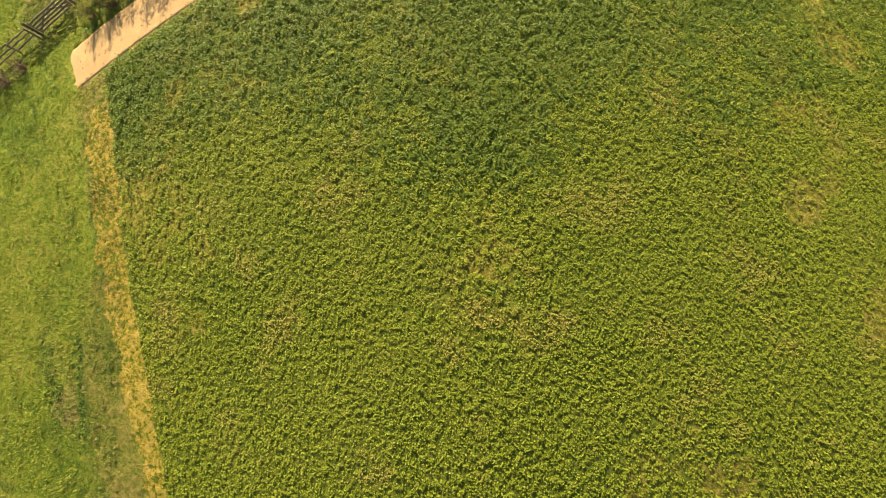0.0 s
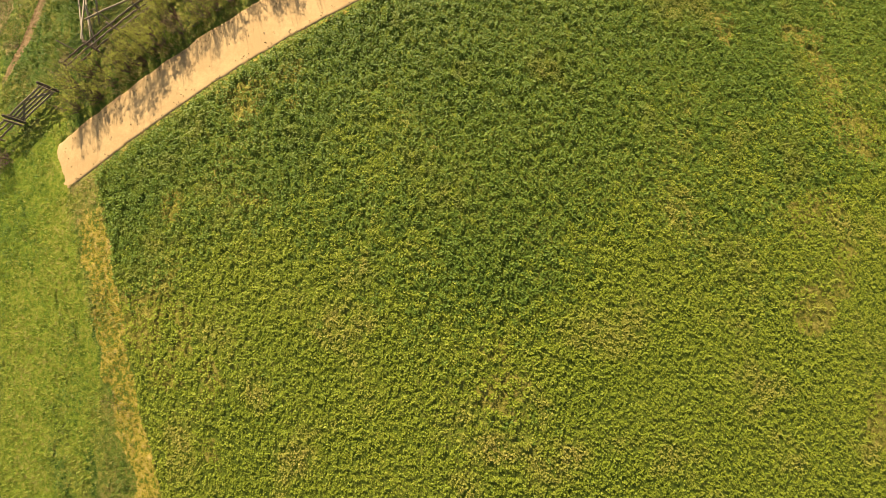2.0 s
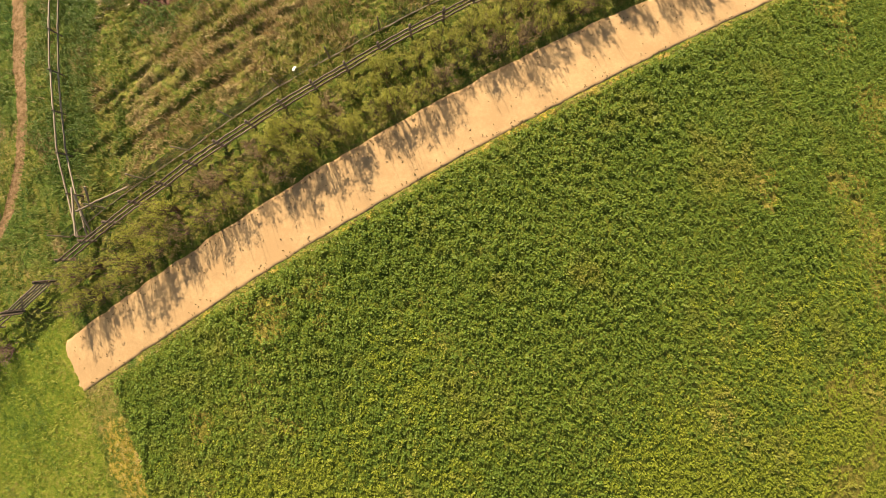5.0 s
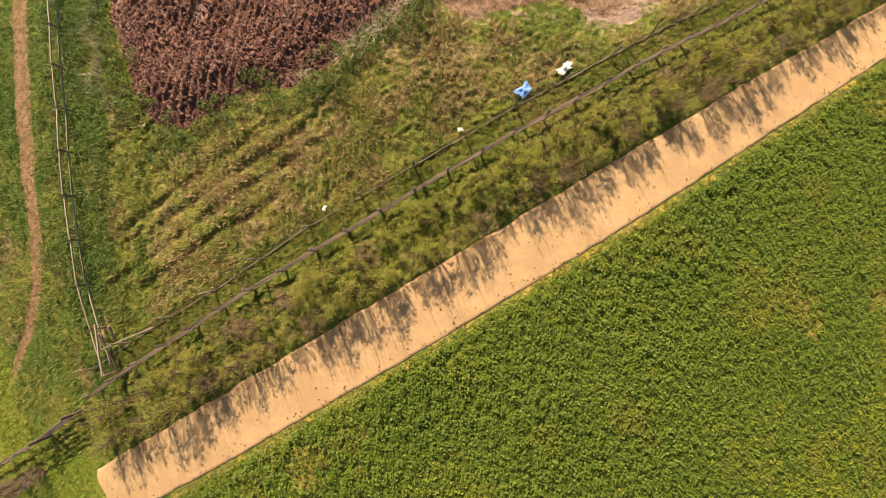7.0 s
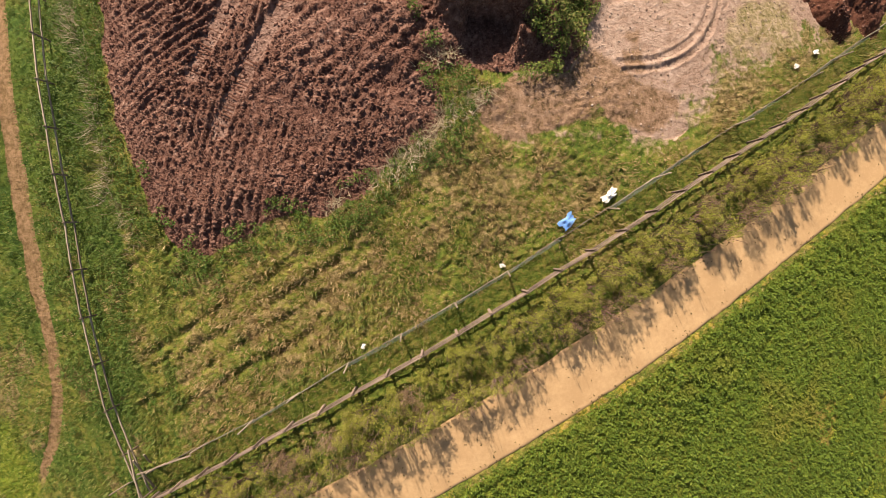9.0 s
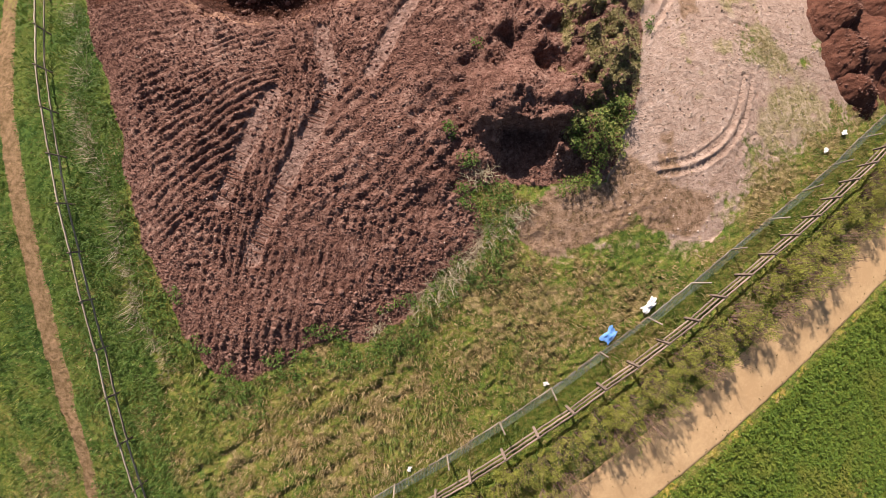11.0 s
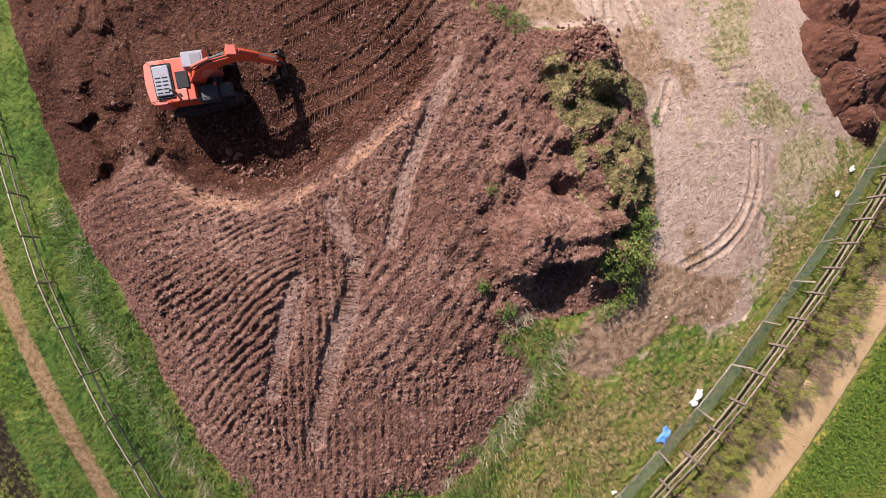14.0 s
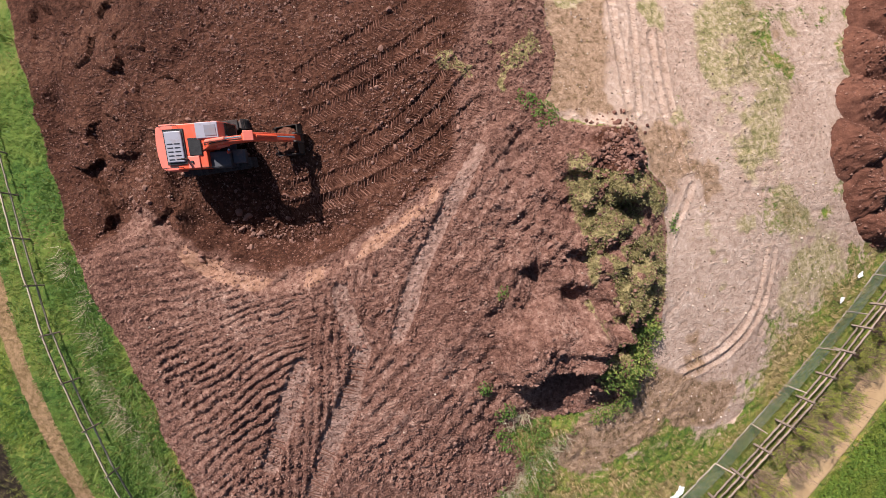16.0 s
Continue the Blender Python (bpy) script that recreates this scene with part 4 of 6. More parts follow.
# ---- clods ----
def make_clods():
    r = np.random.default_rng(101)
    bm = bmesh.new()
    bmesh.ops.create_icosphere(bm, subdivisions=1, radius=1.0)
    base = np.array([v.co[:] for v in bm.verts])
    tri = np.array([[v.index for v in f.verts] for f in bm.faces])
    bm.free()
    x, y = r.uniform(-25, 10, 46000), r.uniform(5, 41, 46000)
    zn = zones(x, y)
    sd = outline(x, y, SOIL)
    press = runs(x, y)[0] * (y > np.interp(x, CLIFF_X, CLIFF_Y))
    want = np.clip(0.10 + 0.75 * smooth(-0.05, 0.22, fbm(x, y, 3.0, 2, 43)) + 0.6 * smooth(-2.5, -0.5, sd) * (y < 14) - 0.5 * press - 0.5 * (y > np.interp(x, CLIFF_X, CLIFF_Y) + 1.5) * (x < -14), 0, 1)
    ok = (zn["soil"] > 0.5) & (r.uniform(0, 1, len(x)) < want)
    x, y = x[ok][:15000], y[ok][:15000]
    px, py = 7.0 + r.normal(0, 0.85, 420), 27.2 + r.normal(0, 0.7, 420)
    x, y = np.concatenate([x, px]), np.concatenate([y, py])
    n = len(x)
    size = np.clip(r.lognormal(-2.95, 0.42, n), 0.03, 0.15)
    size[-420:] *= 1.7
    sq = r.uniform(0.6, 1.25, (n, 3)) * size[:, None]
    jag = r.uniform(0.55, 1.25, (n, len(base), 1))
    yaw = r.uniform(0, 6.28, n)
    v = base[None] * jag * sq[:, None, :]
    c, s = np.cos(yaw)[:, None], np.sin(yaw)[:, None]
    v = np.stack([v[..., 0] * c - v[..., 1] * s, v[..., 0] * s + v[..., 1] * c, v[..., 2] * 0.8], -1)
    v += np.stack([x, y, height(x, y) + size * 0.25], -1)[:, None, :]
    f = (tri[None] + (np.arange(n) * len(base))[:, None, None]).reshape(-1, 3)
    tagged(new("clods", arrays("clods", v.reshape(-1, 3), f, CLOD_MIX)), "broken reddish clods of earth on the spoil heap", "clods", kind="stuff")
    # finer crumbs everywhere on the worked earth
    octa = np.array([(1, 0, 0), (-1, 0, 0), (0, 1, 0), (0, -1, 0), (0, 0, 1), (0, 0, -1)], float)
    otri = np.array([(0, 2, 4), (2, 1, 4), (1, 3, 4), (3, 0, 4), (2, 0, 5), (1, 2, 5), (3, 1, 5), (0, 3, 5)])
    x, y = r.uniform(-25, 10, 100000), r.uniform(5, 41, 100000)
    zn = zones(x, y)
    ok = (zn["soil"] > 0.5) & (r.uniform(0, 1, len(x)) > 0.75 * zn["press"]) & (r.uniform(0, 1, len(x)) > 0.6 * runs(x, y)[0] * zn["fresh"])
    x, y = x[ok][:32000], y[ok][:32000]
    n = len(x)
    size = r.uniform(0.022, 0.065, n)
    v = octa[None] * r.uniform(0.6, 1.3, (n, 6, 1)) * size[:, None, None]
    yaw = r.uniform(0, 6.28, n)
    c, s = np.cos(yaw)[:, None], np.sin(yaw)[:, None]
    v = np.stack([v[..., 0] * c - v[..., 1] * s, v[..., 0] * s + v[..., 1] * c, v[..., 2] * 0.9], -1)
    v += np.stack([x, y, height(x, y) + size * 0.35], -1)[:, None, :]
    f = (otri[None] + (np.arange(n) * 6)[:, None, None]).reshape(-1, 3)
    tagged(new("crumbs", arrays("crumbs", v.reshape(-1, 3), f, CLOD_MIX)), "small crumbs of reddish earth on the spoil heap", "clods", kind="stuff")
    # pale stones and crumbs on the dry earth and on the heap
    x, y = r.uniform(-20, 24, 18000), r.uniform(6, 41, 18000)
    zn = zones(x, y)
    ok = (zn["pale"] > 0.5) | ((zn["soil"] > 0.6) & (r.uniform(0, 1, len(x)) < 0.10))
    x, y = x[ok][:3600], y[ok][:3600]
    n = len(x)
    size = np.clip(r.lognormal(-3.5, 0.4, n), 0.016, 0.07)
    v = base[None] * r.uniform(0.75, 1.2, (n, len(base), 1)) * size[:, None, None]
    v += np.stack([x, y, height(x, y) + size * 0.2], -1)[:, None, :]
    f = (tri[None] + (np.arange(n) * len(base))[:, None, None]).reshape(-1, 3)
    tagged(new("stones", arrays("stones", v.reshape(-1, 3), f, STONE)), "small pale stones scattered over bare earth", "stones", kind="stuff")


def island_mix(name, stops):
    m, nt, b = material(name, 0.95, 0.1)
    geo = nt.nodes.new("ShaderNodeNewGeometry")
    f = calc(nt, "ADD", calc(nt, "MULTIPLY", geo.outputs["Random Per Island"], 0.6), calc(nt, "MULTIPLY", noise_tex(nt, 1.5), 0.4))
    nt.links.new(ramp(nt, f, stops), b.inputs["Base Color"])
    bump(nt, b, noise_tex(nt, 0.05), 0.02)
    return m


CLOD_MIX = island_mix("clods", [(0.2, (0.10, 0.046, 0.032)), (0.5, (0.165, 0.082, 0.058)), (0.8, (0.25, 0.142, 0.104))])
STONE = island_mix("stones", [(0.2, (0.13, 0.085, 0.06)), (0.7, (0.44, 0.33, 0.25)), (0.9, (0.58, 0.50, 0.42))])
make_clods()


def make_big_clods():
    """The largest clods, each a piece of its own on the ground."""
    r = random.Random(131)
    shapes = []
    for k in range(5):
        bm = bmesh.new()
        bmesh.ops.create_icosphere(bm, subdivisions=1, radius=1.0)
        for v in bm.verts:
            v.co *= r.uniform(0.6, 1.2)
            v.co.z *= 0.75
        shapes.append(mesh_of("clod", bm, CLOD_MIX))
    ground = bpy.data.objects["ground"]
    spots = [(-13.5, 7.5, 3.0, 1.3), (-7.5, 10.0, 3.5, 1.2), (-1.5, 14.0, 1.6, 1.6), (3.0, 24.0, 2.2, 3.5), (0.5, 21.0, 2.5, 3.0), (-16.0, 32.0, 3.0, 3.0), (-13.0, 26.5, 1.2, 0.8), (7.0, 27.2, 1.0, 0.8), (-2.0, 31.0, 6.0, 4.0)]
    made = 0
    while made < 290:
        cx, cy, sx, sy = r.choice(spots)
        x, y = r.gauss(cx, sx), r.gauss(cy, sy)
        if float(outline(np.array([x]), np.array([y]), SOIL)[0]) > -0.2:
            continue
        s = min(0.24, max(0.09, r.lognormvariate(-2.15, 0.3)))
        part("clod", r.choice(shapes), None, ground, at=Matrix.Translation((x, y, float(height(x, y)) + 0.25 * s)) @ pose(0, 0, 0, r.uniform(-20, 20), r.uniform(-20, 20), r.uniform(0, 360)) @ Matrix.Diagonal((s * r.uniform(0.8, 1.3), s, s, 1)))
        made += 1


make_big_clods()


MOUND_CRUMBS = []


def soil_heap(x, y, rx, ry, tall, turn, seed):
    """A tipped load of dark earth, slumped and crumbly."""
    nr, nt_ = 44, 120
    rad = np.linspace(0, 1.12, nr)
    th = np.linspace(0, 2 * math.pi, nt_, endpoint=False)
    R, T = np.meshgrid(rad, th, indexing="ij")
    wob = 1 + 0.55 * fbm(np.cos(T) * 1.3 + seed, np.sin(T) * 1.3, 1.0, 3, seed)
    px, py = R * np.cos(T) * rx * wob, R * np.sin(T) * ry * wob
    px = px + 0.3 * ry * (R < 1) * (1 - R) * math.sin(seed)
    pz = tall * np.where(R < 1, 1.25 * np.minimum(1 - R, 0.62 + 0.25 * (1 - R)), -0.9 * (R - 1))
    pz = pz + (0.75 * fbm(px + seed * 7, py, 1.3, 3, seed) * smooth(1.0, 0.6, R) + 0.18 * fbm(px, py + seed, 0.35, 3, seed + 1) + 0.10 * (0.5 - cells(px, py, 0.20, seed))) * smooth(1.12, 0.9, R) * tall
    i = np.arange(nr - 1)[:, None] * nt_ + np.arange(nt_)[None, :]
    j = np.arange(nr - 1)[:, None] * nt_ + (np.arange(nt_)[None, :] + 1) % nt_
    f = np.stack([i, i + nt_, j + nt_, j], -1).reshape(-1, 4)
    ob = new("earth_mound", arrays("earth_mound", np.stack([px, py, pz], -1).reshape(-1, 3), f, FRESH, True))
    ob.matrix_world = stand(x, y, turn, 0.02)
    pick = np.random.default_rng(seed).integers(0, px.size, 420)
    MOUND_CRUMBS.extend(ob.matrix_world @ Vector((float(px.ravel()[i]), float(py.ravel()[i]), float(pz.ravel()[i]))) for i in pick)
    return tagged(ob, "tipped heap of dark reddish fresh soil", "earth mound", "tipped earth mounds")


for k, (x, y, rx, ry, tall, turn) in enumerate([(24.4, 19.0, 1.6, 2.0, 1.0, 25), (23.6, 21.3, 1.8, 2.0, 1.1, 10), (23.3, 23.6, 1.9, 1.9, 1.15, -5), (25.9, 21.9, 2.3, 2.6, 1.3, 0), (25.4, 26.3, 2.1, 2.2, 1.2, 30), (26.6, 28.9, 2.0, 2.3, 1.2, 15), (27.6, 20.4, 2.1, 2.4, 1.1, 0), (28.0, 24.4, 2.5, 2.8, 1.3, 40), (29.0, 27.6, 2.5, 2.7, 1.3, 0), (28.9, 31.4, 2.3, 2.6, 1.2, 0)]):
    soil_heap(x, y, rx, ry, tall, turn, 200 + k)


def make_mound_crumbs():
    """Crumbs of earth lying on the tipped mounds."""
    r = np.random.default_rng(151)
    octa = np.array([(1, 0, 0), (-1, 0, 0), (0, 1, 0), (0, -1, 0), (0, 0, 1), (0, 0, -1)], float)
    otri = np.array([(0, 2, 4), (2, 1, 4), (1, 3, 4), (3, 0, 4), (2, 0, 5), (1, 2, 5), (3, 1, 5), (0, 3, 5)])
    p = np.array([v[:] for v in MOUND_CRUMBS]) + r.normal(0, 0.05, (len(MOUND_CRUMBS), 3)) * (1, 1, 0)
    size = np.clip(r.lognormal(-3.1, 0.4, len(p)), 0.025, 0.11)
    v = octa[None] * r.uniform(0.6, 1.3, (len(p), 6, 1)) * size[:, None, None] + p[:, None, :]
    f = (otri[None] + (np.arange(len(p)) * 6)[:, None, None]).reshape(-1, 3)
    tagged(new("mound_crumbs", arrays("mound_crumbs", v.reshape(-1, 3), f, CLOD_MIX)), "crumbs of dark earth on the tipped mounds", "clods", kind="stuff")


make_mound_crumbs()


def make_prints():
    """Cleat prints: low wedges of pressed earth, in chevrons on the bench and straight across the pressed runs."""
    feet, ways, wides = [], [], []
    for line in RUNS:
        for (ax, ay), (bx, by) in zip(line, line[1:]):
            n = max(int(math.hypot(bx - ax, by - ay) / 0.155), 1)
            u, th = (np.arange(n) + 0.5) / n, math.atan2(by - ay, bx - ax)
            for side in (-1, 1):
                feet.append(np.stack([ax + (bx - ax) * u + side * 0.2 * math.sin(th), ay + (by - ay) * u - side * 0.2 * math.cos(th)], 1))
                ways.append(np.full(n, th - math.pi / 2 + side * 0.55))
                wides.append(np.full(n, 0.23))
    for line in PRESSED[:2]:
        for (ax, ay), (bx, by) in zip(line, line[1:]):
            n = int(math.hypot(bx - ax, by - ay) / 0.17)
            t = (np.arange(n) + 0.5) / n
            feet.append(np.stack([ax + (bx - ax) * t, ay + (by - ay) * t], 1))
            ways.append(np.full(n, math.atan2(by - ay, bx - ax) + math.pi / 2))
            wides.append(np.full(n, 0.42))
    p, way, half = np.concatenate(feet), np.concatenate(ways), np.concatenate(wides)
    r = np.random.default_rng(111)
    zn = zones(p[:, 0], p[:, 1])
    ok = (zn["soil"] > 0.6) & (r.uniform(0, 1, len(p)) < 0.86)
    p, way, half = p[ok] + r.normal(0, 0.015, (ok.sum(), 2)), way[ok] + r.normal(0, 0.05, ok.sum()), half[ok] * r.uniform(0.8, 1.1, ok.sum())
    d = np.stack([np.cos(way), np.sin(way)], 1)
    q = np.stack([-d[:, 1], d[:, 0]], 1)
    a, b = p - d * half[:, None], p + d * half[:, None]
    w, up = 0.034, np.where(half > 0.3, r.uniform(-0.004, 0.014, len(p)), r.uniform(0.028, 0.046, len(p)))
    lift = lambda v, h: np.concatenate([v, (height(v[:, 0], v[:, 1]) + h)[:, None]], 1)
    v = np.stack([lift(a - q * w, -0.03), lift(a + q * w, -0.03), lift(b + q * w, -0.03), lift(b - q * w, -0.03), lift(a + d * 0.03, up), lift(b - d * 0.03, up)], 1)
    tri = np.array([(0, 3, 5), (0, 5, 4), (1, 4, 5), (1, 5, 2), (0, 4, 1), (3, 2, 5)])
    f = (tri[None] + (np.arange(len(p)) * 6)[:, None, None]).reshape(-1, 3)
    tagged(new("track_prints", arrays("track_prints", v.reshape(-1, 3), f, PRINT)), "cleat prints of tracked machines in the earth", "track prints", kind="stuff")


def make_tyre_marks():
    """Lug marks of tyres along the wheel ruts on the dry earth."""
    feet, ways = [], []
    for line in WHEELS[:8]:
        for (ax, ay), (bx, by) in zip(line, line[1:]):
            far = math.hypot(bx - ax, by - ay)
            n = max(int(far / 0.15), 1)
            u = (np.arange(n) + 0.5) / n
            for side in (-1, 1):
                feet.append(np.stack([ax + (bx - ax) * u - side * 0.07 * (by - ay) / far, ay + (by - ay) * u + side * 0.07 * (bx - ax) / far], 1))
                ways.append(np.full(n, math.atan2(by - ay, bx - ax) + side * 0.95))
    p, way = np.concatenate(feet), np.concatenate(ways)
    r = np.random.default_rng(141)
    ok = (r.uniform(0, 1, len(p)) < 0.3 + 0.9 * vnoise(p[:, 0], p[:, 1], 1.4, 142)) & (zones(p[:, 0], p[:, 1])["soil"] < 0.4)
    p, way = p[ok] + r.normal(0, 0.02, (ok.sum(), 2)), way[ok] + r.normal(0, 0.12, ok.sum())
    d = np.stack([np.cos(way), np.sin(way)], 1) * 0.085
    q = np.stack([-d[:, 1], d[:, 0]], 1) * 0.36
    lift = lambda v, h: np.concatenate([v, (height(v[:, 0], v[:, 1]) + h)[:, None]], 1)
    up = 0.022
    v = np.stack([lift(p - d - q, -0.02), lift(p - d + q, -0.02), lift(p + d + q, -0.02), lift(p + d - q, -0.02), lift(p - d * 0.7, up), lift(p + d * 0.7, up)], 1)
    tri = np.array([(0, 3, 5), (0, 5, 4), (1, 4, 5), (1, 5, 2), (0, 4, 1), (3, 2, 5)])
    f = (tri[None] + (np.arange(len(p)) * 6)[:, None, None]).reshape(-1, 3)
    tagged(new("tyre_marks", arrays("tyre_marks", v.reshape(-1, 3), f, TYRE_MARK)), "lug marks of tyres in pale dry earth", "tyre marks", kind="stuff")


TYRE_MARK = island_mix("pressed_dry_earth", [(0.2, (0.26, 0.175, 0.12)), (0.8, (0.38, 0.262, 0.19))])
make_tyre_marks()
PRINT = island_mix("pressed_earth", [(0.2, (0.085, 0.036, 0.022)), (0.5, (0.135, 0.062, 0.04)), (0.8, (0.20, 0.10, 0.068))])
make_prints()


# ---- fences ----
def unit_rail(name, w, h, mat, seed, crook=0.012):
    """A rail one metre long from its origin along x, slightly crooked and worn."""
    r = random.Random(seed)
    bm = bmesh.new()
    rings = []
    for k in range(6):
        t = k / 5
        dy, dz = r.uniform(-crook, crook), r.uniform(-crook, crook)
        ring = []
        for sy, sz in ((-1, -1), (-0.55, -1.0), (1, -0.8), (1, 1), (-0.6, 1.05), (-1, 0.8)):
            ring.append(bm.verts.new((t, dy + sy * w / 2 * r.uniform(0.9, 1.08), dz + sz * h / 2 * r.uniform(0.9, 1.08))))
        rings.append(ring)
    for a, b in zip(rings, rings[1:]):
        for i in range(6):
            bm.faces.new((a[i], a[(i + 1) % 6], b[(i + 1) % 6], b[i]))
    bm.faces.new(rings[0][::-1])
    bm.faces.new(rings[-1])
    bm.normal_update()
    return mesh_of(name, bm, mat)


def unit_post(name, w, tall, mat, round_=False, seed=1):
    bm = bmesh.new()
    if round_:
        rod(bm, (0, 0, -0.3), (0, 0, tall), w / 2, w * 0.46, 9)
        rod(bm, (0, 0, tall - 0.001), (0, 0, tall + 0.05), w * 0.46, 0.01, 9)
    else:
        box(bm, (w, w * 0.75, tall + 0.3), (0, 0, tall / 2 - 0.15), (0, 0, 0), 0.012)
        for v in bm.verts:
            if v.co.z > tall - 0.03:
                v.co.z += v.co.x * 0.35
    return mesh_of(name, bm, mat)


def foot(x, y):
    return Vector((x, y, float(height(x, y, False))))


def fence(name, line, rails, post_mesh, rail_mesh, label, r, lean=0.0, jut=0.0):
    """Posts at the points of the line, rails from post to post at the given heights, square to the land."""
    base = foot(*line[0])
    thing = new(name)
    thing.location = base
    tagged(thing, label, "fence")
    ups, feet = [], []
    for x, y in line:
        up = (upright(x, y) + Vector((r.uniform(-lean, lean), r.uniform(-lean, lean), 0))).normalized()
        ups.append(up)
        feet.append(foot(x, y))
    for k, (p, up) in enumerate(zip(feet, ups)):
        d = (feet[min(k + 1, len(feet) - 1)] - feet[max(k - 1, 0)]).normalized()
        side = up.cross(d).normalized()
        m = Matrix((side.cross(up), side, up)).transposed().to_4x4()
        part("post", post_mesh, None, thing, at=Matrix.Translation(p - base) @ m)
    for k in range(len(feet) - 1):
        for z in rails:
            off = ups[k].cross((feet[k + 1] - feet[k]).normalized()) * jut
            p = feet[k] + ups[k] * (z + r.uniform(-0.03, 0.03)) - base + off
            q = feet[k + 1] + ups[k + 1] * (z + r.uniform(-0.03, 0.03)) - base + off
            over = (q - p) * 0.02
            part("rail", rail_mesh, None, thing, at=between(p - over, q + over))
    return thing


RND = random.Random(21)
line_a = [lane(-21.6 + 1.95 * k, FENCE_A + RND.uniform(-0.05, 0.05)) for k in range(36)]
post_a = unit_post("post", 0.13, 1.0, WOOD_OLD)
rail_a = unit_rail("rail", 0.045, 0.085, WOOD_OLD, 3, 0.02)
fence("post_and_rail_fence", line_a, (0.30, 0.58, 0.86), post_a, rail_a, "weathered wooden post and rail fence with three rails", RND, 0.04, -0.075)


def resample(pts, step):
    pts = [Vector((*p, 0)) for p in pts]
    out, carry = [], 0.0
    for p, q in zip(pts, pts[1:]):
        d = (q - p).length
        t = carry
        while t < d:
            v = p.lerp(q, t / d)
            out.append((v.x, v.y))
            t += step
        carry = t - d
    return out


line_c = resample(FENCE_C, 2.6)
post_c = unit_post("post", 0.10, 0.92, WOOD_OLD, True)
rail_c = unit_rail("rail", 0.06, 0.07, WOOD_PALE, 4, 0.02)
fence("paddock_fence", line_c, (0.4, 0.84), post_c, rail_c, "paddock fence with pale bleached wooden rails", RND, 0.05, 0.0)


def net_span(length, tall, cell):
    """A span of square netting one unit long, as thin strands."""
    v, f = [], []

    def strand(p, q, w):
        n = len(v)
        horizontal = abs(p[0] - q[0]) > abs(p[1] - q[1])
        d = (0, w) if horizontal else (w, 0)
        v.extend([(p[0] - d[0], 0.0, p[1] - d[1]), (p[0] + d[0], 0.0, p[1] + d[1]), (q[0] + d[0], 0.0, q[1] + d[1]), (q[0] - d[0], 0.0, q[1] - d[1])])
        f.append((n, n + 1, n + 2, n + 3))
        v.extend([(p[0] - d[0], 0.012, p[1] - d[1]), (p[0] + d[0], 0.012, p[1] + d[1]), (q[0] + d[0], 0.012, q[1] + d[1]), (q[0] - d[0], 0.012, q[1] - d[1])])
        f.append((n + 4, n + 5, n + 6, n + 7))

    for k in range(int(tall / cell) + 1):
        strand((0, k * cell), (length, k * cell), 0.005)
    for k in range(int(length / cell) + 1):
        strand((k * cell, 0), (k * cell, tall), 0.005)
    return arrays("netting", v, f, NET)


def make_net_fence():
    line = [lane(-21.2 + 3.1 * k, FENCE_B + RND.uniform(-0.12, 0.12)) for k in range(23)]
    thing = new("netting_fence")
    base = foot(*line[0])
    thing.location = base
    tagged(thing, "sagging green netting on rough round stakes", "fence")
    post = unit_post("stake", 0.09, 1.1, WOOD_PALE, True)
    net = net_span(3.1, 0.65, 0.085)
    bar = unit_rail("top_line", 0.05, 0.05, WOOD_PALE, 8, 0.03)
    tops = []
    for k, (x, y) in enumerate(line):
        p = foot(x, y)
        up = (upright(x, y) + Vector((RND.uniform(-0.2, 0.2), RND.uniform(-0.2, 0.2), 0))).normalized()
        m = Vector((0, 0, 1)).rotation_difference(up).to_matrix().to_4x4()
        part("stake", post, None, thing, at=Matrix.Translation(p - base) @ m)
        tops.append((p - base, up))
    for (p, up), (q, uq) in zip(tops, tops[1:]):
        d = q - p
        side = up.cross(d).normalized()
        m = Matrix((d.normalized(), side, d.normalized().cross(side))).transposed().to_4x4()
        part("netting", net, None, thing, "dark green netting", Matrix.Translation(p + up * 0.03) @ m @ Matrix.Diagonal((d.length / 3.1, 1, 1, 1)))
        part("bottom_line", bar, None, thing, "", between(p + up * 0.06, q + uq * 0.06))


make_net_fence()


def make_corner():
    """Braces where the paddock fence meets the lane's fence."""
    x0, y0 = -18.6, -6.6
    thing = new("fence_corner")
    base = foot(x0, y0)
    thing.location = base
    tagged(thing, "braced fence corner with pale leaning poles", "fence corner")
    pole = unit_rail("pole", 0.08, 0.08, WOOD_PALE, 12, 0.02)
    up = upright(x0, y0)
    for (ax, ay, az), (bx, by, bz) in (((0, -0.4, 0.9), (-0.35, 2.4, 0.85)), ((0.05, -0.3, 0.1), (0.0, 1.9, 0.95)), ((0.1, 1.2, 0.1), (0.75, 2.3, 0.95)), ((0.0, 1.0, 0.85), (3.2, 2.1, 0.5))):
        part("pole", pole, None, thing, at=between(Vector((ax, ay, 0)) + up * az + Vector((0, 0, float(lie(x0 + ax, y0 + ay) - lie(x0, y0)))), Vector((bx, by, 0)) + up * bz + Vector((0, 0, float(lie(x0 + bx, y0 + by) - lie(x0, y0))))))


make_corner()


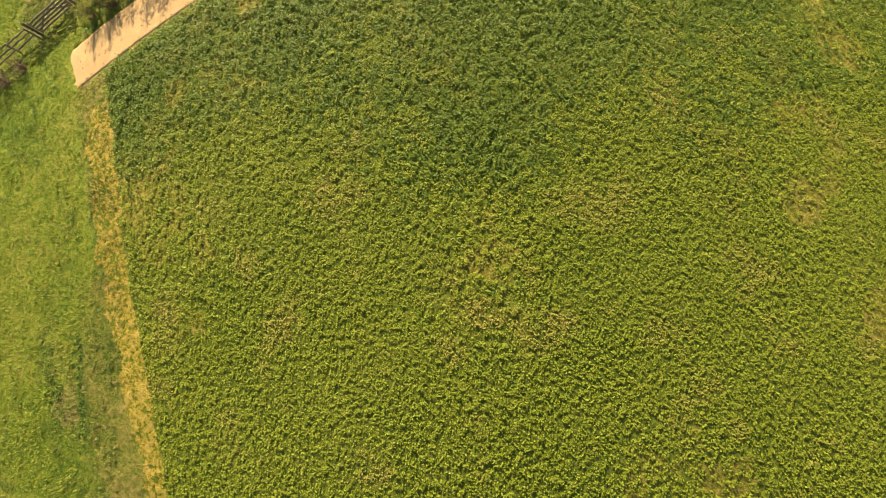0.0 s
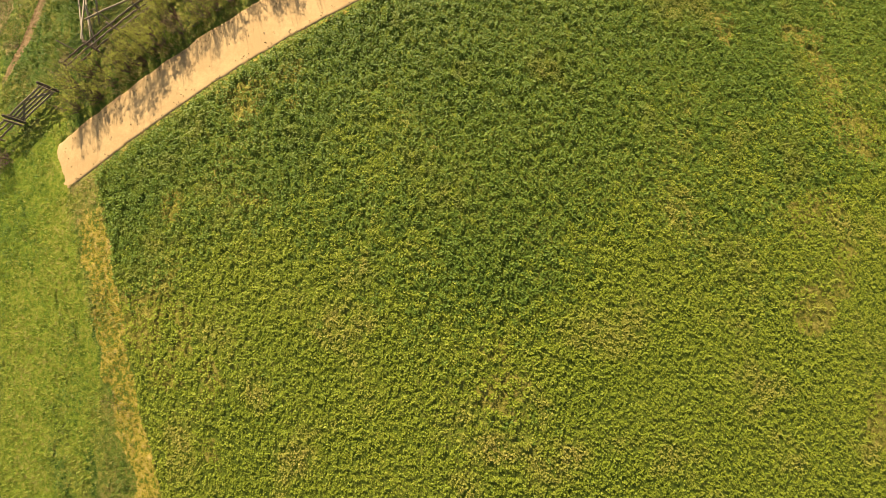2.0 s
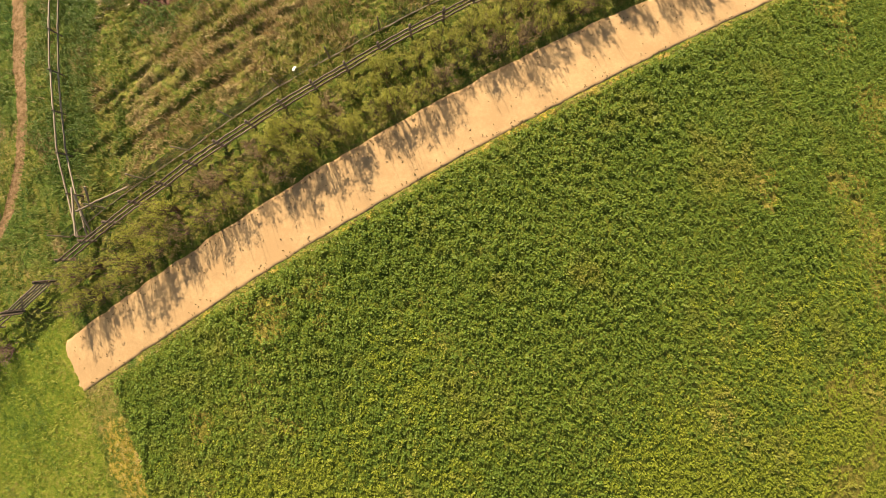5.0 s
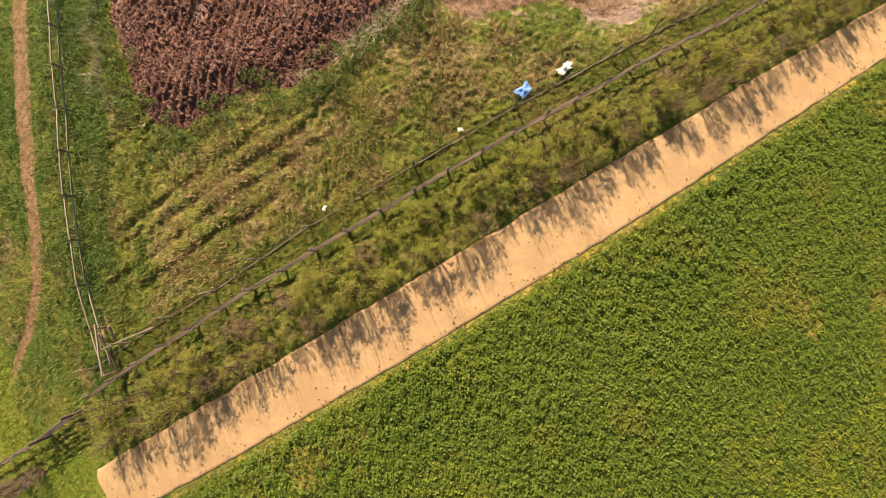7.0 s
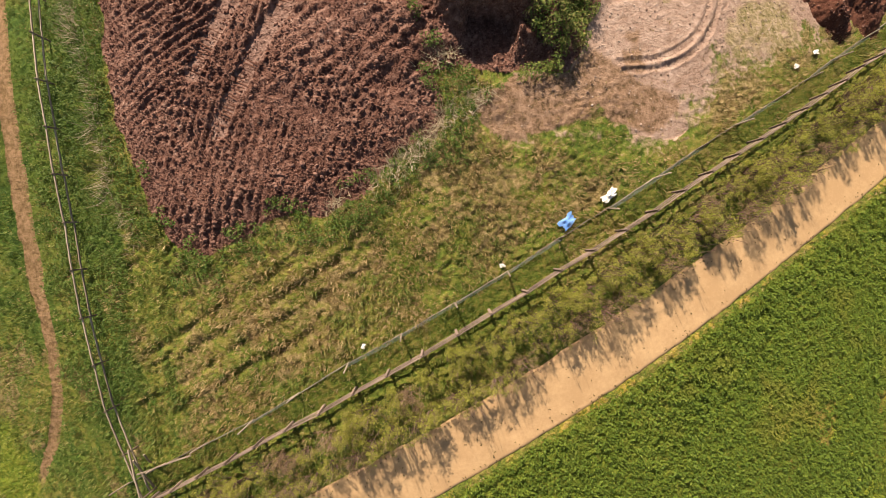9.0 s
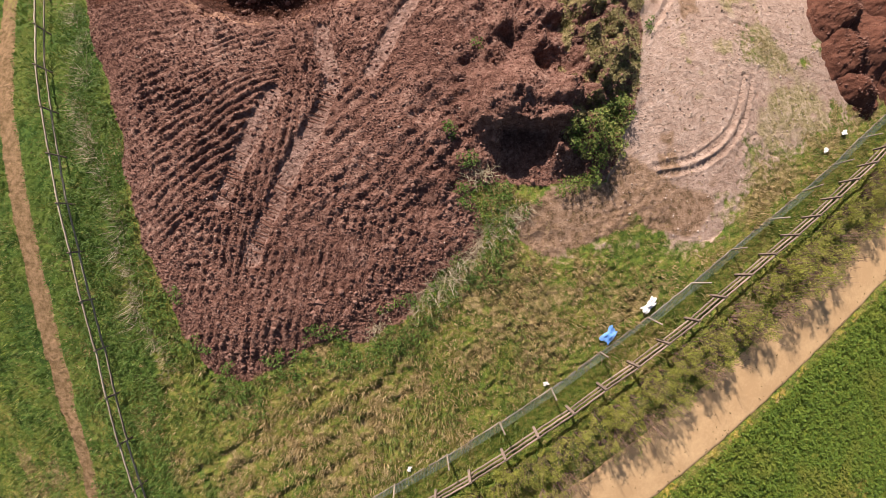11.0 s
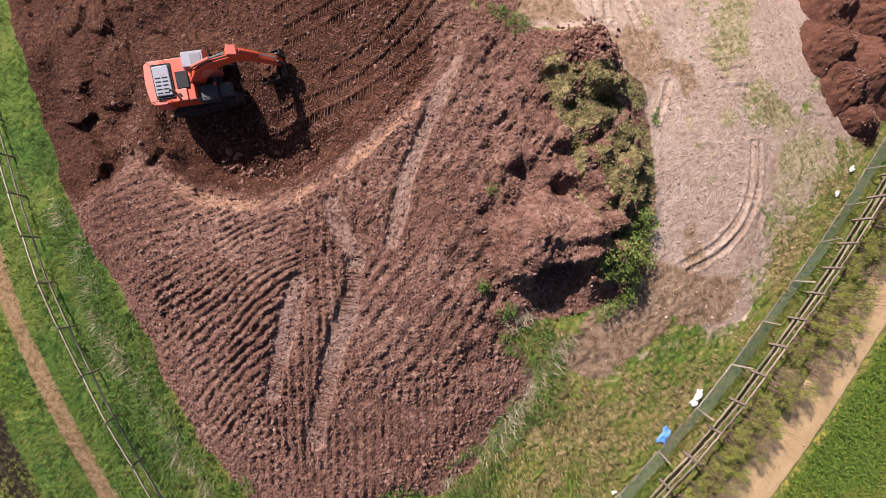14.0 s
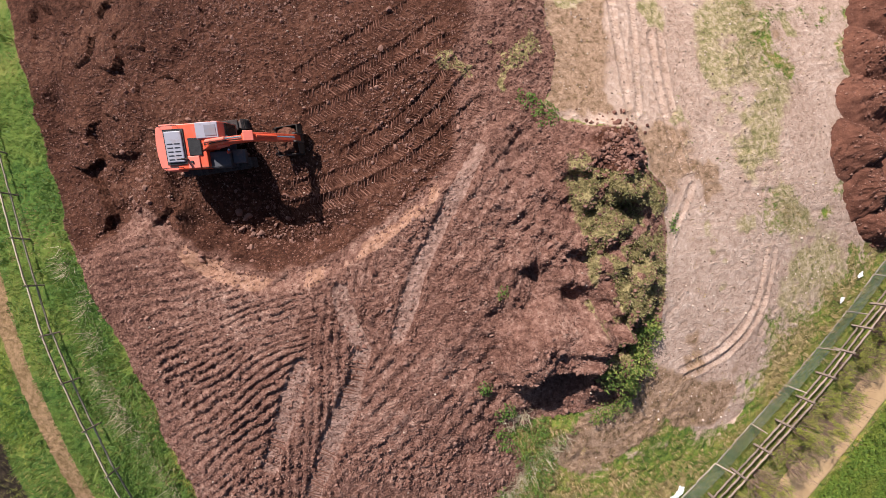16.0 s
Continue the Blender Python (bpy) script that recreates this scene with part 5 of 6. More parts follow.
def make_gate():
    """A five-barred field gate with diagonal braces between two stout posts."""
    p0, p1 = Vector((-24.3, -11.0, 0)), Vector((-21.6, -9.45, 0))
    thing = new("field_gate")
    thing.matrix_world = stand((p0.x + p1.x) / 2, (p0.y + p1.y) / 2, math.degrees(math.atan2(p1.y - p0.y, p1.x - p0.x)))
    tagged(thing, "closed weathered wooden five-barred field gate", "gate")
    L = (p1 - p0).length
    bar = unit_rail("bar", 0.05, 0.09, WOOD_OLD, 31, 0.01)
    for k in range(5):
        z = 0.18 + 0.18 * k
        part("bar", bar, None, thing, at=between((-L / 2, 0, z), (L / 2, 0, z)))
    for a, b in (((-L / 2, 0.03, 0.15), (0, 0.03, 0.92)), ((0, 0.03, 0.92), (L / 2, 0.03, 0.15)), ((-L / 2 + 0.05, 0.03, 0.1), (-L / 2 + 0.05, 0.03, 1.0)), ((L / 2 - 0.05, 0.03, 0.1), (L / 2 - 0.05, 0.03, 1.0))):
        part("brace", bar, None, thing, at=between(a, b))
    stout = unit_post("gatepost", 0.2, 1.15, WOOD_DARK, True)
    for s in (-1, 1):
        part("gatepost", stout, None, thing, at=pose(s * (L / 2 + 0.15), 0, 0))


make_gate()
line_w = [(-36.0, -16.9), (-34.0, -15.9), (-32.0, -14.9), (-30.0, -13.9), (-28.1, -12.9), (-26.2, -12.0), (-24.6, -11.2)]
fence("roadside_fence", line_w, (0.30, 0.58, 0.86), post_a, rail_a, "weathered wooden fence beside the field gate", RND, 0.04, 0.09)


# ---- hedge ----
def shrub_meshes(seed, tall, spread, leaves, mat):
    """Stems that fan out from the foot, whippy shoots above them, small leaves along the twigs."""
    r = random.Random(seed)
    bm = bmesh.new()
    tips = []
    for k in range(24):
        ang, out = r.uniform(0, 6.283), r.uniform(0.05, 1.0) ** 0.7
        b = Vector((0.25 * math.cos(ang) * r.random(), 0.25 * math.sin(ang) * r.random(), -0.05))
        mid = Vector((out * spread * 0.6 * math.cos(ang), out * spread * 0.6 * math.sin(ang), tall * r.uniform(0.3, 0.6)))
        tip = Vector((out * spread * math.cos(ang + r.uniform(-0.4, 0.4)), out * spread * math.sin(ang + r.uniform(-0.4, 0.4)), tall * (1.1 - 0.5 * out * out) * r.uniform(0.7, 1.2)))
        rod(bm, b, mid, 0.016, 0.011, 4)
        rod(bm, mid, tip, 0.011, 0.005, 3)
        tips.append((mid, tip))
        for j in range(2):
            s = mid.lerp(tip, r.uniform(0.1, 0.9))
            e = s + Vector((r.uniform(-0.35, 0.35), r.uniform(-0.35, 0.35), r.uniform(0.0, 0.3)))
            rod(bm, s, e, 0.007, 0.004, 3)
            tips.append((s, e))
    for k in range(11):
        ang, out = r.uniform(0, 6.283), r.uniform(0.1, 1.0)
        b = Vector((out * spread * 0.8 * math.cos(ang), out * spread * 0.8 * math.sin(ang), tall * 0.5))
        rod(bm, b, b + Vector((r.uniform(-0.22, 0.22), r.uniform(-0.22, 0.22), tall * r.uniform(0.35, 0.95))), 0.011, 0.005, 3)
    stems = mesh_of("branchwork", bm, TWIG)
    rr = np.random.default_rng(seed)
    at = np.array([m.lerp(t, rr.uniform(0.3, 1.05))[:] for m, t in (tips[i] for i in rr.integers(0, len(tips), leaves))])
    foliage = leaf_cloud("foliage", at[:, 0], at[:, 1], at[:, 2] - 0.07, 11, 0.15, 0.16, 0.072, 0.034, mat, 0.7, seed + 1, 0.1)
    return stems, foliage


def make_hedge():
    kinds = [shrub_meshes(300 + k, 1.05 + 0.12 * (k % 4), 0.9 + 0.08 * (k % 3), 80 + 36 * (k % 4), HEDGE_BROWN if k == 0 else HEDGE_LEAF) for k in range(8)]
    thin = [shrub_meshes(320 + k, 1.2 + 0.1 * k, 0.95, 50 + 16 * k, HEDGE_BROWN if k == 1 else HEDGE_LEAF) for k in range(4)]
    r = random.Random(33)
    a = -22.4
    while a < 52:
        for off in (-1.0, 0.5):
            x, y = lane(a + r.uniform(-0.35, 0.35) + (0.5 if off > 0 else 0), off + r.uniform(-0.25, 0.25))
            stems, foliage = r.choice(thin if r.random() < max(0.85 - 0.06 * (a + 20), 0.75 if off < 0 else 0.1) else kinds)
            thing = new("hedge_shrub")
            s = r.uniform(0.74, 1.02)
            thing.matrix_world = stand(x, y, r.uniform(0, 360)) @ Matrix.Diagonal((s, s, s * r.uniform(0.85, 1.15), 1))
            tagged(thing, "twiggy half-leaved hedge shrub beside the sandy lane", "shrub", "hedge shrubs")
            part("branchwork", stems, None, thing)
            part("foliage", foliage, None, thing)
        a += 1.02
    # the bramble by the gate
    for x, y, s in ((-25.6, -13.4, 1.0), (-27.0, -14.2, 1.1), (-28.6, -14.9, 1.0), (-30.2, -15.7, 1.0)):
        stems, foliage = r.choice(kinds)
        thing = new("bramble")
        thing.matrix_world = stand(x, y, r.uniform(0, 360)) @ Matrix.Diagonal((s, s, s * 0.8, 1))
        tagged(thing, "bare purplish bramble bush beside the field gate", "shrub", "brambles")
        part("branchwork", stems, None, thing)
        part("foliage", BRAMBLE, None, thing)


HEDGE_BROWN = leafy("withered_hedge_leaf", [(0.2, (0.20, 0.125, 0.075)), (0.55, (0.36, 0.25, 0.13)), (0.9, (0.46, 0.40, 0.14))], None, 1.2, 0.6, 0.4)
BRAMBLE_LEAF = leafy("bramble_leaf", [(0.2, (0.10, 0.05, 0.045)), (0.55, (0.19, 0.11, 0.09)), (0.9, (0.32, 0.24, 0.18))], None, 1.5)
_r = np.random.default_rng(9)
BRAMBLE = leaf_cloud("bramble_foliage", _r.normal(0, 0.42, 150), _r.normal(0, 0.42, 150), np.abs(_r.normal(0.4, 0.3, 150)), 3, 0.12, 0.15, 0.08, 0.045, BRAMBLE_LEAF, 0.7, 10)
make_hedge()


def make_lane_litter():
    r = np.random.default_rng(121)
    n = 620
    a = r.uniform(LANE_END + 0.4, 45, n)
    b = np.where(r.uniform(0, 1, n) < 0.3, SAND_LOW + np.abs(r.normal(0, 0.3, n)) + 0.05, np.where(r.uniform(0, 1, n) < 0.6, SAND_HIGH - np.abs(r.normal(0, 0.5, n)), r.uniform(SAND_LOW, SAND_HIGH, n)))
    x, y = lane(a, b)
    me = leaf_cloud("lane_litter", x, y, lie(x, y) - 0.02, 3, 0.05, 0.03, 0.075, 0.045, LITTER, 0.3, 122)
    tagged(new("lane_litter", me), "fallen leaves and crumbs along the sandy lane", "leaf litter", kind="stuff")


LITTER = leafy("leaf_litter", [(0.2, (0.07, 0.05, 0.025)), (0.6, (0.16, 0.13, 0.04)), (0.9, (0.26, 0.17, 0.08))], None, 2.0)
make_lane_litter()


# ---- excavator ----
def paint(name, col, rough=0.45, dirt=0.35):
    m, nt, b = material(name, rough, 0.4)
    f = noise_tex(nt, 0.5, 6.0, 0.65)
    k = ramp(nt, f, [(0.50, (0, 0, 0)), (0.72, (1, 1, 1))])
    col2 = mix(nt, calc(nt, "MULTIPLY", k, dirt), col, (0.20, 0.12, 0.085))
    nt.links.new(col2, b.inputs["Base Color"])
    bump(nt, b, noise_tex(nt, 0.06), 0.002)
    return m


ORANGE = paint("orange_paint", (0.66, 0.085, 0.030), 0.45, 0.6)
ORANGE_FADED = paint("faded_orange_paint", (0.66, 0.16, 0.105), 0.5, 0.55)
GREY_PAINT = paint("pale_grey_paint", (0.27, 0.26, 0.285), 0.5, 0.6)
DARK_PAINT = paint("dark_grey_paint", (0.055, 0.055, 0.06), 0.6, 0.6)
STEEL = worn("track_steel", (0.05, 0.042, 0.038), (0.15, 0.12, 0.10), 0.3, 0.6, 0.003, 0.4, 0.5)
CHROME = worn("cylinder_rod", (0.55, 0.55, 0.56), (0.75, 0.75, 0.76), 0.3, 0.2, 0.0005, 0.5, 1.0)
HATCH = paint("hatch_paint", (0.17, 0.165, 0.18), 0.5, 0.5)
BUCKET = worn("bucket_steel", (0.022, 0.018, 0.015), (0.07, 0.052, 0.042), 0.3, 0.6, 0.003, 0.4, 0.4)
BLACK = worn("black_rubber", (0.012, 0.012, 0.012), (0.04, 0.038, 0.036), 0.3, 0.7, 0.002)


def glass():
    m, nt, b = material("cab_glass", 0.06, 0.5)
    b.inputs["Base Color"].default_value = (0.05, 0.065, 0.075, 1)
    b.inputs["Transmission Weight"].default_value = 0.6
    return m


GLASS = glass()


def slab(bm, profile, y0, y1):
    """A plate with an outline in x and z, from y0 to y1."""
    a = [bm.verts.new((x, y0, z)) for x, z in profile]
    b = [bm.verts.new((x, y1, z)) for x, z in profile]
    n = len(profile)
    bm.faces.new(a[::-1])
    bm.faces.new(b)
    for i in range(n):
        bm.faces.new((a[i], a[(i + 1) % n], b[(i + 1) % n], b[i]))
    bmesh.ops.recalc_face_normals(bm, faces=bm.faces)
    return bm


def soften(bm, width=0.03, seg=2):
    edges = [e for e in bm.edges if len(e.link_faces) == 2 and e.calc_face_angle(0) > 0.5]
    bmesh.ops.bevel(bm, geom=edges, offset=width, segments=seg, affect="EDGES", profile=0.6)
    return bm


def make_excavator(x, y, turn, under, size, scale_z, lift):
    thing = new("excavator")
    thing.matrix_world = pose(x, y, float(height(x, y, False)) + lift, -6, 0, turn) @ Matrix.Diagonal((size, size, size * scale_z, 1))
    tagged(thing, "orange tracked excavator with grey engine cover digging the spoil heap", "excavator")
    # running gear, turned apart from the house
    U = pose(0, 0, 0, 0, 0, under)
    bm = bmesh.new()
    box(bm, (1.7, 1.7, 0.32), (0, 0, 0.62), (0, 0, 0), 0.05)
    for sx in (-0.85, 0.85):
        box(bm, (0.4, 2.1, 0.26), (sx, 0, 0.55), (0, 0, 0), 0.04)
    rod(bm, (0, 0, 0.75), (0, 0, 1.0), 0.62, 0.62, 24)
    part("undercarriage", bm, DARK_PAINT, thing, at=U)
    shoe_bm = bmesh.new()
    box(shoe_bm, (0.17, 0.60, 0.035), (0, 0, 0), (0, 0, 0), 0.006)
    for sx in (-0.05, 0.0, 0.05):
        box(shoe_bm, (0.012, 0.58, 0.03), (sx, 0, 0.03))
    shoe = mesh_of("shoe", shoe_bm, STEEL)
    for s in (-1, 1):
        bm = bmesh.new()
        slab(bm, [(-1.75, 0.2), (-1.9, 0.45), (-1.75, 0.68), (1.75, 0.68), (1.9, 0.45), (1.75, 0.2)], -0.16, 0.16)
        soften(bm, 0.03)
        for k in range(7):
            rod(bm, (-1.4 + 0.467 * k, -0.2, 0.16), (-1.4 + 0.467 * k, 0.2, 0.16), 0.13, 0.13, 12)
        for sx in (-1.78, 1.78):
            rod(bm, (sx, -0.2, 0.44), (sx, 0.2, 0.44), 0.34, 0.34, 18)
        track = part("track", bm, STEEL, thing, at=U @ pose(0, s * 1.15, 0))
        path = []
        r = 0.41
        for k in range(19):
            path.append((-1.62 + k * 0.18, 0.85, 0))
        for k in range(1, 7):
            a = math.pi / 2 - k * math.pi / 7
            path.append((1.78 + r * math.cos(a), 0.44 + r * math.sin(a), 90 - math.degrees(a)))
        for k in range(19):
            path.append((1.62 - k * 0.18, 0.03, 180))
        for k in range(1, 7):
            a = -math.pi / 2 - k * math.pi / 7
            path.append((-1.78 + r * math.cos(a), 0.44 + r * math.sin(a), 90 - math.degrees(a)))
        for px, pz, ang in path:
            part("track_shoe", shoe, None, track, at=pose(px, 0, pz, 0, ang, 0))
    # house
    bm = bmesh.new()
    box(bm, (3.9, 2.5, 0.16), (-0.5, 0, 1.08), (0, 0, 0), 0.03)
    part("deck", bm, DARK_PAINT, thing)
    bm = bmesh.new()
    out = [(-1.6, 1.34), (-2.35, 1.34), (-2.6, 1.12), (-2.68, 0.5), (-2.70, 0.0), (-2.68, -0.5), (-2.6, -1.12), (-2.35, -1.34)]
    low = [bm.verts.new((px, py, 1.0)) for px, py in out + [(-1.6, -1.34)]]
    top = [bm.verts.new((px * 0.985, py * 0.985, 2.02)) for px, py in out + [(-1.6, -1.34)]]
    n = len(low)
    bm.faces.new(low[::-1])
    bm.faces.new(top)
    for i in range(n):
        bm.faces.new((low[i], low[(i + 1) % n], top[(i + 1) % n], top[i]))
    bmesh.ops.recalc_face_normals(bm, faces=bm.faces)
    soften(bm, 0.06, 3)
    part("counterweight", bm, ORANGE_FADED, thing)
    bm = bmesh.new()
    box(bm, (1.75, 2.56, 0.95), (-0.72, 0, 1.60), (0, 0, 0), 0.05)
    part("engine_housing", bm, ORANGE, thing)
    bm = bmesh.new()
    box(bm, (0.95, 1.75, 0.20), (-1.55, 0.0, 2.13), (0, 0, 0), 0.05)
    hood = part("engine_cover", bm, GREY_PAINT, thing, "pale grey louvred engine cover")
    lv = bmesh.new()
    box(lv, (0.30, 0.07, 0.02), (0, 0, 0), (25, 0, 0), 0.004)
    louvre = mesh_of("louvre", lv, DARK_PAINT)
    for sx in (-1.77, -1.36):
        for k in range(5):
            part("louvre", louvre, None, hood, at=pose(sx, -0.72 + 0.22 * k, 2.245))
    bm = bmesh.new()
    box(bm, (1.12, 2.02, 0.08), (-1.55, 0.0, 2.10), (0, 0, 0), 0.02)
    part("cover_surround", bm, BLACK, thing)
    bm = bmesh.new()
    box(bm, (0.72, 1.0, 0.10), (-0.45, -0.05, 2.10), (0, 0, 0), 0.03)
    for k in range(4):
        rod(bm, (-0.1, -0.28 + 0.12 * k, 2.12), (0.75, -0.24 + 0.09 * k, 1.75), 0.028, 0.028, 8)
    part("valve_bank", bm, BLACK, thing, "dark hydraulic valves and hoses")
    bm = bmesh.new()
    box(bm, (0.66, 0.7, 0.10), (-0.62, -0.92, 2.10), (0, 0, 0), 0.03)
    hatch = part("side_hatch", bm, ORANGE_FADED, thing)
    bm = bmesh.new()
    rod(bm, (-0.7, -0.9, 2.14), (-0.7, -0.9, 2.22), 0.07, 0.07, 14)
    part("filler_cap", bm, BLACK, hatch)
    bm = bmesh.new()
    for py in (-1.18, 1.18):
        rod(bm, (-2.3, py, 2.0), (-2.3, py, 2.28), 0.018, 0.018, 6)
        rod(bm, (-1.3, py, 2.0), (-1.3, py, 2.28), 0.018, 0.018, 6)
        rod(bm, (-2.3, py, 2.28), (-1.3, py, 2.28), 0.018, 0.018, 6)
    part("top_handrail", bm, BLACK, thing)
    bm = bmesh.new()
    rod(bm, (-0.95, -0.75, 2.0), (-0.95, -0.75, 2.5), 0.07, 0.07, 12)
    rod(bm, (-0.95, -0.75, 2.5), (-1.08, -0.75, 2.6), 0.065, 0.06, 12)
    part("exhaust", bm, STEEL, thing)
    bm = bmesh.new()
    box(bm, (1.15, 0.95, 0.62), (0.72, -0.84, 1.47), (0, 0, 0), 0.04)
    box(bm, (0.75, 0.8, 0.40), (1.72, -0.70, 1.36), (0, 0, 0), 0.04)
    part("fuel_tank", bm, DARK_PAINT, thing, "dark fuel tank and tool box")
    bm = bmesh.new()
    for px in (0.0, 0.62, 1.25):
        rod(bm, (px, -1.28, 1.75), (px, -1.28, 2.15), 0.018, 0.018, 6)
    rod(bm, (0.0, -1.28, 2.15), (1.25, -1.28, 2.15), 0.018, 0.018, 6)
    rod(bm, (0.0, -1.28, 1.95), (1.25, -1.28, 1.95), 0.014, 0.014, 6)
    part("handrail", bm, BLACK, thing)
    # cab
    bm = bmesh.new()
    slab(bm, [(-0.25, 1.12), (-0.25, 2.82), (-0.12, 2.92), (1.05, 2.92), (1.32, 2.3), (1.42, 1.5), (1.30, 1.12)], 0.42, 1.34)
    soften(bm, 0.05, 2)
    cab = part("cab", bm, ORANGE_FADED, thing, at=pose(0.32, -0.2, 0))
    bm = bmesh.new()
    box(bm, (1.22, 0.86, 0.07), (0.42, 0.88, 2.95), (0, 0, 0), 0.03)
    part("roof", bm, GREY_PAINT, cab, "pale grey cab roof")
    bm = bmesh.new()
    box(bm, (0.62, 0.60, 0.03), (0.62, 0.86, 2.995), (0, 0, 0), 0.01)
    part("roof_hatch", bm, HATCH, cab)
    for nm, size, at, rot in (("side_window", (1.0, 0.02, 0.85), (0.42, 1.352, 2.3), (0, 0, 0)), ("side_window", (1.0, 0.02, 0.85), (0.42, 0.408, 2.3), (0, 0, 0)), ("windscreen", (0.02, 0.78, 1.1), (1.345, 0.88, 2.1), (0, -8, 0)), ("rear_window", (0.02, 0.7, 0.6), (-0.262, 0.88, 2.4), (0, 0, 0))):
        bm = bmesh.new()
        box(bm, size, at, rot, 0.004)
        part(nm, bm, GLASS, cab)
    # boom raised, stick hanging, bucket curled under it
    arm = Matrix.Translation((0, 0, 0.30)) @ Matrix.Diagonal((1, 1, 0.80, 1))
    bm = bmesh.new()
    slab(bm, [(-0.05, 1.5), (0.6, 1.5), (1.3, 2.85), (2.3, 3.95), (3.7, 4.62), (3.98, 4.85), (3.92, 5.15), (3.6, 5.25), (2.0, 4.68), (0.85, 3.7), (-0.1, 2.1)], -0.27, 0.07)
    soften(bm, 0.04)
    boom = part("boom", bm, ORANGE, thing, at=arm)
    bm = bmesh.new()
    for y0 in (-0.31, 0.06):
        slab(bm, [(0.95, 2.9), (1.25, 2.8), (2.0, 3.7), (1.9, 4.1), (1.5, 4.05)], y0, y0 + 0.05)
    part("boom_plate", bm, ORANGE_FADED, boom)
    bm = bmesh.new()
    for k in range(2):
        rod(bm, (0.6, -0.14 + 0.1 * k, 3.62), (1.95, -0.14 + 0.1 * k, 4.76), 0.026, 0.026, 6)
        rod(bm, (1.95, -0.14 + 0.1 * k, 4.76), (3.5, -0.14 + 0.1 * k, 5.34), 0.026, 0.026, 6)
    part("hydraulic_hose", bm, BLACK, boom)
    for sy in (-0.47, 0.27):
        bm = bmesh.new()
        rod(bm, (1.05, sy, 1.4), (1.42, sy, 2.35), 0.085, 0.085, 12)
        c = part("boom_cylinder", bm, ORANGE, thing, at=arm)
        bm = bmesh.new()
        rod(bm, (1.42, sy, 2.35), (1.8, sy, 3.4), 0.05, 0.05, 10)
        part("piston_rod", bm, CHROME, c)
    bm = bmesh.new()
    rod(bm, (0.85, 0.0, 3.95), (2.25, -0.05, 5.0), 0.10, 0.10, 12)
    c = part("stick_cylinder", bm, ORANGE_FADED, thing, at=arm)
    bm = bmesh.new()
    rod(bm, (2.25, -0.05, 5.0), (3.35, -0.1, 5.66), 0.05, 0.05, 10)
    part("piston_rod", bm, CHROME, c)
    bm = bmesh.new()
    slab(bm, [(3.3, 5.6), (3.5, 5.85), (3.75, 5.82), (4.3, 5.3), (5.55, 3.62), (5.78, 3.12), (5.52, 2.95), (5.2, 3.3), (4.1, 4.4), (3.62, 4.72), (3.42, 5.1)], -0.29, 0.09)
    soften(bm, 0.035)
    stick = part("stick", bm, ORANGE, thing, at=arm)
    bm = bmesh.new()
    box(bm, (0.5, 0.52, 0.10), (3.72, -0.1, 5.88), (0, 22, 0), 0.03)
    part("stick_bracket", bm, ORANGE_FADED, stick)
    bm = bmesh.new()
    rod(bm, (4.05, -0.1, 5.66), (4.85, -0.1, 4.72), 0.085, 0.085, 12)
    c = part("bucket_cylinder", bm, ORANGE, thing, at=arm)
    bm = bmesh.new()
    rod(bm, (4.85, -0.1, 4.72), (5.6, -0.1, 3.85), 0.045, 0.045, 10)
    part("piston_rod", bm, CHROME, c)
    bm = bmesh.new()
    for sy in (-0.34, 0.09):
        slab(bm, [(5.5, 3.9), (5.7, 3.95), (5.98, 3.1), (5.75, 2.75), (5.6, 2.8), (5.72, 3.1)], sy, sy + 0.06)
    part("bucket_link", bm, STEEL, thing, at=arm)
    bm = bmesh.new()
    cx, cz = 4.95, 2.45
    arc = lambda rad, a: (cx + rad * math.cos(math.radians(a)), cz + rad * math.sin(math.radians(a)))
    prof = [arc(0.84, 200 + k * 22) for k in range(10)]
    inner = [arc(0.76, 398 - k * 22) for k in range(10)]
    slab(bm, prof + inner, -0.92, 0.74)
    for sy in (-0.92, 0.70):
        slab(bm, prof, sy, sy + 0.04)
    bucket = part("bucket", bm, BUCKET, thing, "worn steel digging bucket", arm)
    tooth_bm = bmesh.new()
    slab(tooth_bm, [(0, -0.05), (0, 0.05), (-0.26, 0.0)], -0.05, 0.05)
    tooth = mesh_of("tooth", tooth_bm, STEEL)
    tx, tz = arc(0.8, 200)
    for k in range(5):
        part("tooth", tooth, None, bucket, at=pose(tx, -0.78 + 0.345 * k, tz, 0, 70, 0))
    # the earth in the bucket
    bm = bmesh.new()
    bmesh.ops.create_icosphere(bm, subdivisions=4, radius=1.0)
    for v in bm.verts:
        n = 1 + 0.35 * noise.noise(v.co * 1.9) + 0.16 * noise.noise(v.co * 6.0)
        v.co = Vector((v.co.x * 0.7, v.co.y * 0.74, v.co.z * (0.42 if v.co.z > 0 else 0.5))) * n
    load = new("earth_load", mesh_of("earth_load", bm, FRESH))
    load.matrix_world = thing.matrix_world @ pose(cx - 0.04, -0.09, cz * 0.8 + 0.3, 0, -12, 0)
    tagged(load, "load of dark reddish earth lying in the excavator's bucket", "earth")
    return thing


make_excavator(-13.2, 31.3, -7.5, 4, 0.85, 1.0, 0.0)


